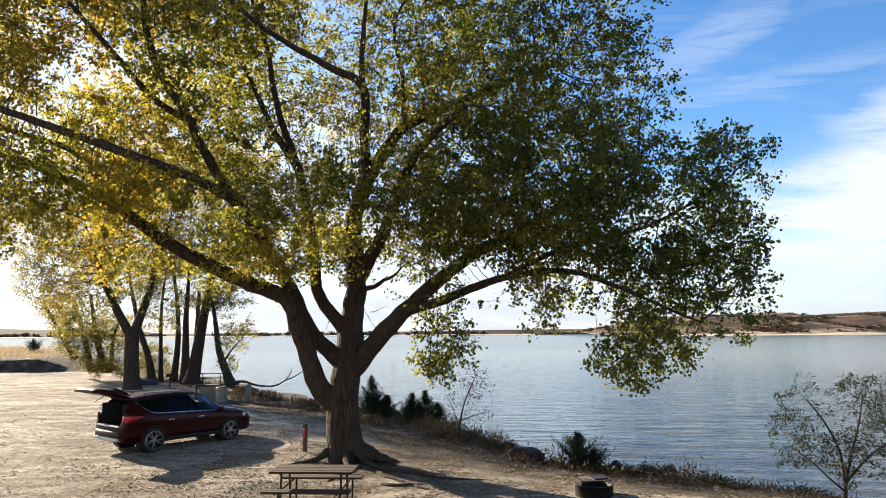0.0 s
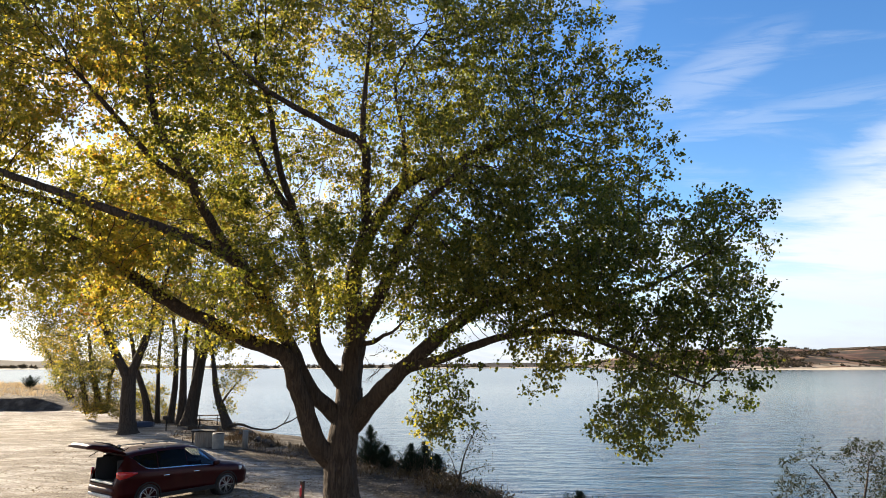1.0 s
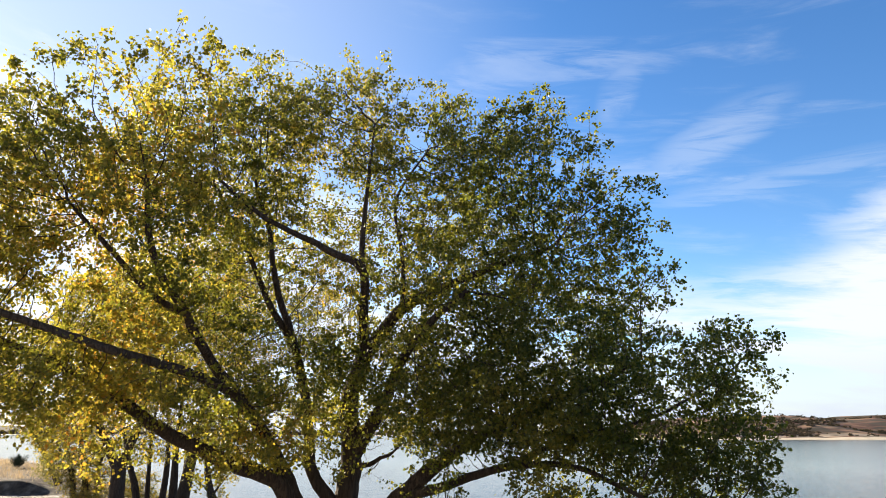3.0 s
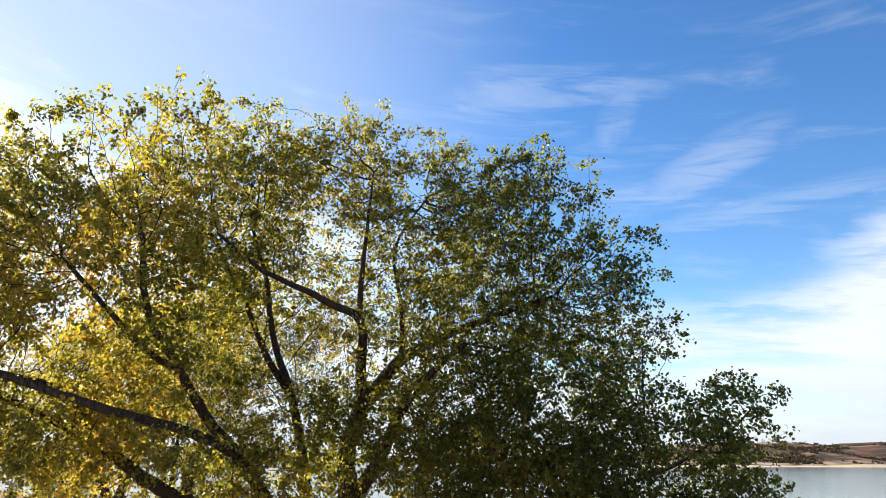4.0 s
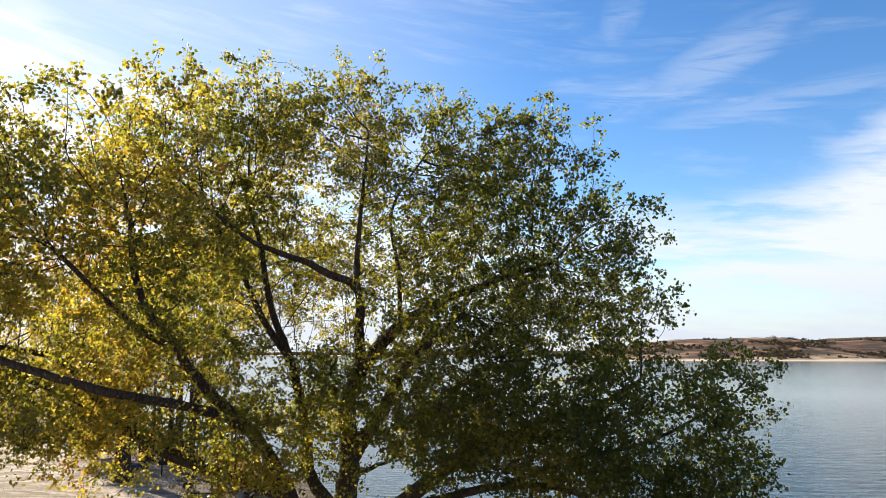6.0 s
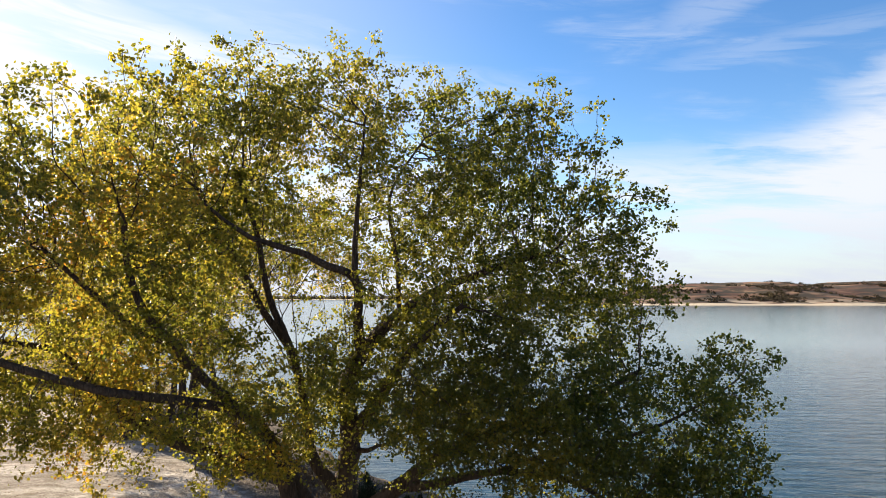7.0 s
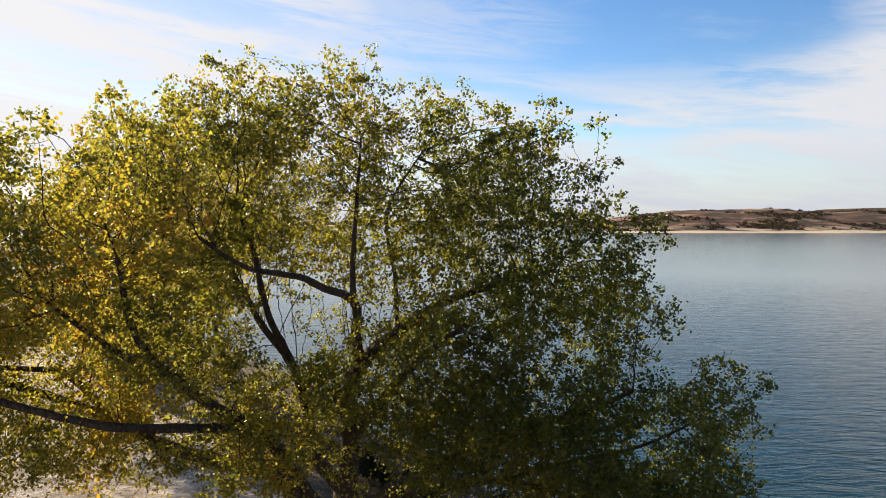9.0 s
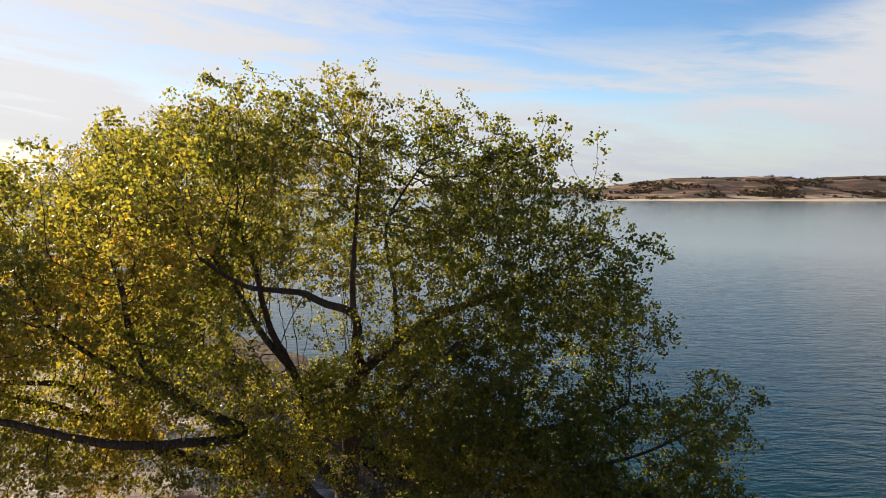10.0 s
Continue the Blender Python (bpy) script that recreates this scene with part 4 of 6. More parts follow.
CROWN_SKIRT = [   # hanging boughs on the camera's side, and the thick shade of the lee side
    (-5.6, 14.6, 6.3, 1.30, 1.20, 0.80, 0.9),
    (-4.0, 14.8, 6.2, 1.00, 1.00, 0.70, 1.5),
    (-7.2, 14.2, 6.4, 1.30, 1.20, 0.80, 0.8),
    (-9.6, 14.2, 6.2, 1.40, 1.20, 0.80, 0.7),
    (-3.0, 15.4, 6.6, 0.90, 1.00, 0.70, 1.3),
    (-1.4, 19.0, 8.4, 1.30, 1.20, 1.00, 1.1),
    (-2.3, 19.4, 9.0, 0.90, 1.00, 0.90, 0.9),
    (-0.6, 17.8, 8.0, 1.10, 1.00, 0.90, 1.2),
    (-1.1, 14.9, 9.1, 1.10, 0.90, 0.80, 0.9),
    (-6.0, 16.3, 13.7, 1.20, 1.20, 0.75, 1.0),
    (-7.8, 15.0, 12.9, 1.20, 1.20, 0.80, 1.0),
    (-4.2, 15.6, 5.2, 0.90, 0.80, 0.50, 1.6),
    (-6.3, 12.9, 6.6, 0.80, 0.60, 0.50, 1.6),
    (-5.5, 13.6, 6.4, 0.70, 0.60, 0.50, 1.6),
    (-7.6, 12.4, 7.0, 0.60, 0.50, 0.40, 1.4),
    (-5.3, 15.4, 5.3, 0.90, 0.80, 0.50, 1.4),
    (-3.1, 16.2, 5.5, 0.70, 0.70, 0.45, 1.2),
    (1.0, 15.2, 7.4, 1.40, 1.20, 0.90, 1.8),
    (2.6, 15.0, 7.6, 1.40, 1.20, 0.90, 1.8),
    (3.0, 15.2, 5.2, 1.30, 1.10, 0.70, 1.8),
    (1.0, 15.6, 5.9, 1.40, 1.20, 0.80, 1.8),
    (4.2, 15.0, 5.9, 1.20, 1.10, 0.80, 1.8),
    (-0.4, 15.9, 7.0, 1.20, 1.20, 0.90, 1.6),
    (2.0, 16.0, 9.4, 1.40, 1.30, 1.00, 1.5),
]
CROWN_TIPS = [   # single tufts that stand out of the outline
    (3.36, 16.3, 13.35, 0.32, 0.32, 0.25, 6.0),
    (2.35, 15.5, 13.40, 0.32, 0.32, 0.25, 6.0),
    (1.40, 15.6, 13.50, 0.30, 0.30, 0.25, 6.0),
    (-1.95, 15.9, 14.45, 0.34, 0.34, 0.30, 6.0),
    (4.42, 15.1, 11.20, 0.32, 0.32, 0.28, 6.0),
    (5.30, 16.7, 10.70, 0.38, 0.38, 0.30, 6.0),
    (7.00, 15.3, 7.60, 0.30, 0.30, 0.25, 6.0),
    (-6.60, 12.5, 13.55, 0.40, 0.40, 0.40, 6.0),
    (-6.75, 11.1, 12.85, 0.20, 0.20, 0.25, 8.0),
    (-5.00, 12.2, 13.20, 0.35, 0.35, 0.40, 6.0),
]
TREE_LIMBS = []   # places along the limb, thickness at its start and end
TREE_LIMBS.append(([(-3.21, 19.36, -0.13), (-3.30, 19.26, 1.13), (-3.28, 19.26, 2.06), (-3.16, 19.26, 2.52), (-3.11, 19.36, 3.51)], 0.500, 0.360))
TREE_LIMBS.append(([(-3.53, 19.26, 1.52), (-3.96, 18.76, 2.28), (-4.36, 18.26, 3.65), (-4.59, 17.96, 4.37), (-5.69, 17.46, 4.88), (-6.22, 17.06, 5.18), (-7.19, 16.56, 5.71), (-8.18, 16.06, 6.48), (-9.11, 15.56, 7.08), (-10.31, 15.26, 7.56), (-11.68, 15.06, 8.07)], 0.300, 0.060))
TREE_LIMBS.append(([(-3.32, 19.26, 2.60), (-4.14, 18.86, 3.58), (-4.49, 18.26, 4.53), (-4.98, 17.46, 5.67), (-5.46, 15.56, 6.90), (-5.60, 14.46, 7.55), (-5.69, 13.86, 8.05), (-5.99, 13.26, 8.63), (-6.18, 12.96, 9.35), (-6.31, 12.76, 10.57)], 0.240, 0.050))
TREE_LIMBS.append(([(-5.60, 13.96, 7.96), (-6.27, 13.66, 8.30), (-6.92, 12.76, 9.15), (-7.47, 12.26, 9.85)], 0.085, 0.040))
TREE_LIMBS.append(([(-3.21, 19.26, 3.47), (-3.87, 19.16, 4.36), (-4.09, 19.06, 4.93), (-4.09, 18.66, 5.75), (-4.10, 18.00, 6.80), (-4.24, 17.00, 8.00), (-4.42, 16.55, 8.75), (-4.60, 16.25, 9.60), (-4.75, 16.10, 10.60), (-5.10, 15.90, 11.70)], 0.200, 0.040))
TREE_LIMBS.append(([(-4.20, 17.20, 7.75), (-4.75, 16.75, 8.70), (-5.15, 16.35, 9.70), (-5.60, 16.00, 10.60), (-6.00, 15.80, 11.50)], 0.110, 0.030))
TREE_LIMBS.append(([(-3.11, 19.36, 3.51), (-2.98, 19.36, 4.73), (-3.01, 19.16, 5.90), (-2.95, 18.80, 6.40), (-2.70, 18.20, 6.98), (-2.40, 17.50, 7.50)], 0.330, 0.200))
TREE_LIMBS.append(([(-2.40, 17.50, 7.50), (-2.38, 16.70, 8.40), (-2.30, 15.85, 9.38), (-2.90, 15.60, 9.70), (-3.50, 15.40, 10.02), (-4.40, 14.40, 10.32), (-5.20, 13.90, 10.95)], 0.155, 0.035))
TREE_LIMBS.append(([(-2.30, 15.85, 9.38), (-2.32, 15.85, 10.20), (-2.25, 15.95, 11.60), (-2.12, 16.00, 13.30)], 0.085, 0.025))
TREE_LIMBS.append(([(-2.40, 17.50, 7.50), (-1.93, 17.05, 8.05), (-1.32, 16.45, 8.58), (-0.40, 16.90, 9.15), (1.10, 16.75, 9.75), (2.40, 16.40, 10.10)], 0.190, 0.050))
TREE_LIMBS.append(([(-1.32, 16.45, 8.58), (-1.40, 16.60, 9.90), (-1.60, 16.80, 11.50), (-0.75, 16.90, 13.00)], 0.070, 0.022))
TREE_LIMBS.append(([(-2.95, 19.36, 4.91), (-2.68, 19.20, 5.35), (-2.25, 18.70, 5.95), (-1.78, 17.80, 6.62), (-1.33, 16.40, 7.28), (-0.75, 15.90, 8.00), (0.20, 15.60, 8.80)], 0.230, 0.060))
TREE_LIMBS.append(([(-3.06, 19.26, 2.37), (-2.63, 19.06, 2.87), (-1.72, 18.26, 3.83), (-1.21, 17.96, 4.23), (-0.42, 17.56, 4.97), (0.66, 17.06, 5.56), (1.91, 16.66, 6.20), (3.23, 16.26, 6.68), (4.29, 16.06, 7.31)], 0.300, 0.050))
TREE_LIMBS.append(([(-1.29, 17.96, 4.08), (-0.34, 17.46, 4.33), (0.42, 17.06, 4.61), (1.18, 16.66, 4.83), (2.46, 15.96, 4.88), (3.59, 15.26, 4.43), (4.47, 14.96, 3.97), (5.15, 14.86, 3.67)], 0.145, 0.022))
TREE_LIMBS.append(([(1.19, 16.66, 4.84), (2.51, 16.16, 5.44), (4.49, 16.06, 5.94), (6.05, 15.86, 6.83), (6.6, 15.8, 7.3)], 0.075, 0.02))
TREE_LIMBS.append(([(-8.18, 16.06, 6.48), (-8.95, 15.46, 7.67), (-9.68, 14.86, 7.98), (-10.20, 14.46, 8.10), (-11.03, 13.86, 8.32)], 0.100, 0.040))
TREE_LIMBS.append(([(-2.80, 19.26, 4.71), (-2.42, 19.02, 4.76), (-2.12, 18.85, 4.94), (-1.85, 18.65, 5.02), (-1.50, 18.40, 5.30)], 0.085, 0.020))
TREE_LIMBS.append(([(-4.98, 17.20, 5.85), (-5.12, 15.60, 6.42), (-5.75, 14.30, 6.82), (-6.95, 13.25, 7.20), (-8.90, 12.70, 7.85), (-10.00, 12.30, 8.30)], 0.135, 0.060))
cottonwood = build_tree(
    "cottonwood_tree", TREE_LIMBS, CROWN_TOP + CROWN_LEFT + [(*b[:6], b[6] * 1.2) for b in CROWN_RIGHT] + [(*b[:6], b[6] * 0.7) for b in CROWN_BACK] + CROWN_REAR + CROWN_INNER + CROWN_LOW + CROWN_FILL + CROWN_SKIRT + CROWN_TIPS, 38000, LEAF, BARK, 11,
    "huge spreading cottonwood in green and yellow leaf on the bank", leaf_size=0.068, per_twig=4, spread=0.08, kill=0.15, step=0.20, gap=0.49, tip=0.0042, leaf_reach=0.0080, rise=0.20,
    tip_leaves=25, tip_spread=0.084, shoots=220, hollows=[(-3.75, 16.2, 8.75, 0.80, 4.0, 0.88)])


def dead_branch(points, r0, seed):
    """A bare dead branch with crooked side twigs."""
    r = np.random.default_rng(seed)
    line = spline(points, 0.07)
    line[1:] += r.normal(0, 0.016, (len(line) - 1, 3))
    bits = [tube(line, np.linspace(r0, r0 * 0.2, len(line)), 5)]
    span = np.linalg.norm(line[-1] - line[0])
    for i in range(2, len(line) - 1, 2):
        d = line[i + 1] - line[i - 1]
        d = d / np.linalg.norm(d) * 0.7 + r.normal(0, 0.5, 3)
        k = np.linspace(0, 1, 5)[:, None]
        twig = line[i] + d * k * span * r.uniform(0.12, 0.4) + np.cumsum(r.normal(0, 0.015, (5, 3)), axis=0) * k
        bits.append(tube(twig, np.linspace(r0 * 0.35, r0 * 0.1, 5), 3))
    v, q = join(bits)
    mesh_part("dead_branch", v, q, BARK, cottonwood)


dead_branch([(-1.96, 18.96, 4.79), (-1.54, 18.66, 4.85), (-1.22, 18.46, 5.06), (-0.94, 18.26, 5.09)], 0.022, 200)
dead_branch([(-2.26, 19.06, 4.75), (-1.95, 18.86, 4.32), (-1.70, 18.66, 3.92)], 0.016, 201)
dead_branch([(-2.54, 19.06, 5.36), (-2.31, 18.96, 5.03), (-2.36, 18.86, 4.71)], 0.014, 202)
dead_branch([(-4.13, 18.06, 4.37), (-4.25, 17.96, 3.92), (-4.36, 17.86, 3.47)], 0.014, 203)
dead_branch([(-1.20, 18.26, 4.21), (-1.50, 18.16, 3.83), (-1.87, 18.16, 3.61), (-2.20, 18.16, 3.34)], 0.030, 204)
dead_branch([(-1.05, 18.16, 4.35), (-1.41, 18.06, 4.08), (-1.71, 18.06, 3.68), (-2.01, 18.06, 3.31)], 0.026, 205)
dead_branch([(-3.43, 19.26, 3.31), (-3.66, 19.16, 3.86), (-3.80, 19.06, 4.18)], 0.016, 206)
dead_branch([(-4.07, 19.26, 3.23), (-3.80, 19.16, 2.92), (-3.53, 19.06, 2.38)], 0.014, 207)

# ---- trees along the far bank of the lot ----
build_tree("bank_tree", [([(-20.94, 42.96, -0.07), (-21.07, 42.96, 1.76), (-21.08, 42.86, 3.55)], 0.50, 0.42),
            ([(-21.15, 42.86, 3.40), (-21.88, 42.26, 5.15), (-22.63, 41.76, 7.08), (-23.20, 41.26, 9.17)], 0.32, 0.10),
            ([(-20.97, 42.86, 3.48), (-20.36, 43.06, 5.53), (-19.94, 43.26, 7.93), (-19.13, 43.26, 10.53)], 0.32, 0.10)],
           [(-22.4, 41.8, 8.9, 2.40, 2.60, 2.20, 1.0), (-19.6, 43.3, 9.0, 2.40, 2.60, 2.00, 1.0), (-24.5, 41.3, 6.7, 2.00, 2.20, 1.90, 1.0), (-21.6, 42.8, 11.6, 2.60, 2.60, 2.00, 1.0), (-22.7, 43.3, 14.0, 2.60, 2.60, 2.00, 1.0), (-22.2, 41.8, 5.7, 1.80, 1.80, 1.50, 1.0), (-20.4, 43.3, 6.1, 1.80, 1.80, 1.50, 1.0), (-19.3, 44.3, 4.5, 1.30, 1.30, 1.00, 1.0), (-23.7, 40.8, 4.2, 1.30, 1.40, 1.00, 1.0), (-26.3, 41.3, 7.4, 1.40, 1.60, 1.20, 1.0), (-26.2, 43.3, 9.5, 2.20, 2.40, 1.80, 1.0), (-25.9, 43.8, 12.0, 2.40, 2.40, 1.90, 1.0), (-28.0, 43.3, 11.2, 1.80, 2.20, 1.70, 1.0), (-24.2, 43.3, 8.0, 1.80, 2.00, 1.40, 1.0), (-28.1, 43.3, 9.1, 1.40, 1.60, 1.20, 1.0)],
           4800, LEAF_GOLD, BARK_FAR, 31, "broad forked cottonwood with golden leaves beside the lot",
           leaf_size=0.112, shape=FAR_LEAF, per_twig=16, spread=0.16, kill=0.28, step=0.32, gap=0.40, sides=10, leaf_reach=0.016, spray=4)
build_tree("bank_tree", [([(-23.08, 50.26, 0.06), (-23.43, 50.26, 1.88), (-24.16, 50.26, 3.77), (-24.76, 50.26, 6.10), (-25.37, 50.26, 8.67)], 0.30, 0.08)],
           [(-25.8, 50.3, 8.7, 2.20, 2.20, 2.20, 1.0), (-23.8, 50.3, 7.4, 1.60, 1.60, 1.20, 1.0), (-25.8, 50.3, 12.6, 2.60, 2.60, 2.20, 1.0), (-24.6, 50.3, 15.2, 2.60, 2.60, 2.00, 1.0)],
           1680, LEAF_GOLD, BARK_FAR, 32, "slender leaning tree with yellow leaves on the bank",
           leaf_size=0.112, shape=FAR_LEAF, per_twig=16, spread=0.16, kill=0.28, step=0.32, gap=0.40, sides=10, leaf_reach=0.016, spray=4)
build_tree("bank_tree", [([(-22.53, 50.56, -0.09), (-22.66, 50.56, 2.71), (-22.72, 50.56, 5.67), (-22.33, 50.26, 8.65)], 0.19, 0.07)],
           [(-22.1, 50.3, 9.1, 2.20, 2.20, 1.80, 1.0), (-22.8, 50.3, 13.0, 2.60, 2.60, 2.40, 1.0), (-21.1, 50.3, 16.1, 2.60, 2.60, 2.00, 1.0)],
           1680, LEAF_GOLD, BARK_FAR, 33, "thin upright tree with yellow leaves on the bank",
           leaf_size=0.112, shape=FAR_LEAF, per_twig=16, spread=0.16, kill=0.28, step=0.32, gap=0.40, sides=10, leaf_reach=0.016, spray=4)
build_tree("bank_tree", [([(-21.63, 50.56, -0.13), (-21.45, 50.56, 1.45), (-21.33, 50.46, 3.54), (-21.50, 50.26, 6.50), (-22.16, 50.26, 9.51)], 0.28, 0.08)],
           [(-20.9, 50.3, 9.9, 2.20, 2.20, 1.90, 1.0), (-20.3, 49.3, 6.4, 1.50, 1.50, 0.80, 1.0), (-21.0, 50.3, 13.9, 2.60, 2.60, 2.40, 1.0), (-18.1, 50.3, 16.5, 2.60, 2.60, 2.00, 1.0)],
           1680, LEAF_GOLD, BARK_FAR, 34, "dark leaning trunk with thin yellow crown on the bank",
           leaf_size=0.112, shape=FAR_LEAF, per_twig=16, spread=0.16, kill=0.28, step=0.32, gap=0.40, sides=10, leaf_reach=0.016, spray=4)
build_tree("bank_tree", [([(-20.41, 49.76, 0.01), (-20.42, 49.76, 2.30), (-20.49, 49.76, 4.79), (-20.38, 49.76, 8.16)], 0.36, 0.10)],
           [(-19.8, 49.8, 9.4, 2.40, 2.20, 2.00, 1.0), (-18.2, 49.3, 6.4, 1.60, 1.60, 0.90, 1.0), (-18.2, 49.8, 13.3, 2.60, 2.60, 2.40, 1.0), (-15.7, 49.8, 15.4, 2.60, 2.60, 2.00, 1.0), (-16.2, 49.3, 10.6, 2.00, 2.00, 1.30, 1.0)],
           1920, LEAF_GOLD, BARK_FAR, 35, "straight dark trunk with thin yellow crown on the bank",
           leaf_size=0.112, shape=FAR_LEAF, per_twig=16, spread=0.16, kill=0.28, step=0.32, gap=0.40, sides=10, leaf_reach=0.016, spray=4)
build_tree("bank_tree", [([(-19.09, 47.76, -0.01), (-18.81, 47.76, 1.95), (-18.46, 47.76, 4.33), (-17.92, 47.56, 7.13), (-17.39, 47.26, 9.93)], 0.52, 0.14),
            ([(-18.88, 47.76, 1.55), (-18.85, 47.96, 3.93), (-19.00, 48.26, 6.78)], 0.30, 0.10)],
           [(-16.7, 47.3, 9.1, 2.20, 2.20, 1.80, 1.0), (-15.9, 46.8, 5.9, 1.50, 1.50, 0.80, 1.0), (-15.2, 47.3, 11.9, 2.60, 2.60, 2.40, 1.0), (-13.8, 46.8, 8.6, 2.00, 1.80, 1.40, 1.0), (-11.8, 46.8, 11.0, 2.40, 2.20, 1.80, 1.0), (-10.3, 46.8, 13.8, 2.60, 2.40, 2.00, 1.0), (-8.5, 46.3, 10.1, 1.60, 1.60, 1.20, 1.0)],
           2460, LEAF_GOLD, BARK_FAR, 36, "thick dark leaning trunk with thin yellow crown on the bank",
           leaf_size=0.112, shape=FAR_LEAF, per_twig=16, spread=0.16, kill=0.28, step=0.32, gap=0.40, sides=10, leaf_reach=0.016, spray=4)
build_tree("bank_tree", [([(-15.79, 46.46, -0.08), (-16.31, 46.46, 1.22), (-16.74, 46.46, 2.37), (-17.05, 46.46, 4.30), (-17.27, 46.26, 5.85)], 0.34, 0.10),
            ([(-15.84, 46.46, 0.15), (-14.43, 44.76, 0.38), (-13.18, 43.76, 0.20), (-11.86, 42.96, 0.22), (-11.05, 42.56, 0.59), (-10.45, 42.26, 0.82), (-9.92, 41.96, 1.14)], 0.11, 0.03),
            ([(-11.05, 42.56, 0.59), (-10.66, 42.26, 1.06), (-10.52, 42.06, 1.48)], 0.04, 0.01),
            ([(-16.40, 46.46, 1.60), (-15.58, 46.26, 2.67), (-15.02, 46.26, 3.21)], 0.09, 0.04)],
           [(-15.6, 46.3, 3.5, 1.30, 1.30, 1.30, 1.0), (-16.1, 46.3, 1.6, 0.80, 0.80, 0.80, 1.0), (-17.7, 46.3, 5.9, 1.30, 1.30, 1.20, 1.0)],
           330, LEAF_GOLD, BARK_FAR, 37, "leaning bank tree with a long low branch over water",
           leaf_size=0.112, shape=FAR_LEAF, per_twig=16, spread=0.16, kill=0.28, step=0.32, gap=0.40, sides=10, leaf_reach=0.016, spray=4)
build_tree("bank_tree", [([(-32.47, 56.26, 1.53), (-33.38, 56.26, 2.90), (-34.29, 56.26, 4.32), (-34.85, 56.26, 5.27), (-35.38, 56.26, 5.99)], 0.22, 0.10)],
           [(-34.5, 56.3, 5.0, 1.20, 1.20, 1.00, 1.0), (-35.5, 56.3, 5.8, 0.90, 0.90, 0.70, 1.0)],
           180, LEAF_GOLD, BARK_FAR, 38, "leaning bare-stemmed tree above dry grass by the lake",
           leaf_size=0.112, shape=FAR_LEAF, per_twig=16, spread=0.16, kill=0.28, step=0.32, gap=0.40, sides=10, leaf_reach=0.016, spray=4)
build_tree("bank_tree", [([(-27.86, 52.26, 0.75), (-28.22, 52.26, 2.27), (-28.68, 52.26, 4.02), (-29.20, 52.26, 6.67)], 0.30, 0.10),
            ([(-28.93, 52.26, 0.76), (-29.10, 52.26, 2.06), (-29.71, 52.26, 4.03), (-30.53, 52.26, 6.24)], 0.26, 0.09),
            ([(-27.50, 52.76, 0.73), (-27.46, 52.76, 3.13), (-26.88, 52.76, 4.90)], 0.20, 0.08)],
           [(-29.3, 51.3, 3.6, 2.20, 2.00, 2.00, 1.0), (-27.7, 52.3, 4.0, 1.80, 2.00, 1.80, 1.0), (-30.8, 51.3, 5.8, 1.70, 1.70, 1.50, 1.0), (-26.5, 52.3, 2.3, 1.40, 1.40, 1.40, 1.0), (-24.2, 53.3, 1.8, 1.20, 1.20, 1.50, 1.0), (-26.9, 50.3, 1.3, 1.50, 1.50, 0.80, 1.0), (-25.8, 52.3, 1.2, 1.60, 1.40, 0.90, 1.0), (-25.8, 54.3, 1.3, 1.50, 1.40, 1.00, 1.0), (-23.5, 54.3, 0.8, 1.30, 1.20, 0.50, 1.0)],
           3450, LEAF_GOLD, BARK_FAR, 39, "golden multi-stemmed willow above dry grass on the bank",
           leaf_size=0.112, shape=FAR_LEAF, per_twig=16, spread=0.16, kill=0.28, step=0.32, gap=0.40, sides=10, leaf_reach=0.016, spray=4)

# ---- young trees by the water ----
build_tree("young_locust", [([(8.24, 15.56, -0.47), (8.27, 15.56, -0.10), (8.32, 15.56, 0.25)], 0.055, 0.034),
            ([(8.30, 15.56, 0.18), (8.19, 15.46, 0.78), (8.07, 15.46, 1.16), (7.79, 15.36, 1.59), (7.45, 15.26, 2.00)], 0.04, 0.012), ([(8.32, 15.56, 0.25), (8.54, 15.66, 0.83), (8.72, 15.66, 1.35), (8.94, 15.76, 2.03)], 0.045, 0.012),
            ([(8.33, 15.56, 0.21), (8.65, 15.46, 0.63), (8.93, 15.36, 0.92), (9.45, 15.26, 1.25)], 0.035, 0.012), ([(8.27, 15.56, 0.02), (7.84, 15.26, 0.32), (7.41, 15.06, 0.68), (6.87, 14.86, 1.08)], 0.028, 0.01)],
           [(7.6, 15.4, 1.8, 0.75, 0.70, 0.65, 1.0), (8.9, 15.7, 1.9, 0.80, 0.80, 0.62, 1.0), (7.7, 15.4, 2.3, 0.55, 0.55, 0.40, 1.0), (8.5, 15.5, 2.2, 0.50, 0.50, 0.40, 1.0), (7.0, 15.1, 1.3, 0.55, 0.60, 0.40, 1.0), (9.2, 15.4, 1.2, 0.80, 0.80, 0.70, 1.0), (8.0, 15.2, 1.0, 0.90, 0.80, 0.40, 1.0), (7.0, 15.0, 0.8, 0.50, 0.50, 0.30, 1.0), (8.6, 15.3, 0.4, 0.70, 0.70, 0.30, 1.0)], 1400, LEAF_DULL, BARK_FAR, 51, "young locust with sparse small olive leaves on the bank",
           leaf_size=0.062, per_twig=2, spread=0.05, kill=0.095, step=0.10, gap=0.46, sides=8, droop=0.2, shape=SLIM_SHAPE, tip=0.0028, leaf_reach=0.006, tip_leaves=13, tip_spread=0.055)
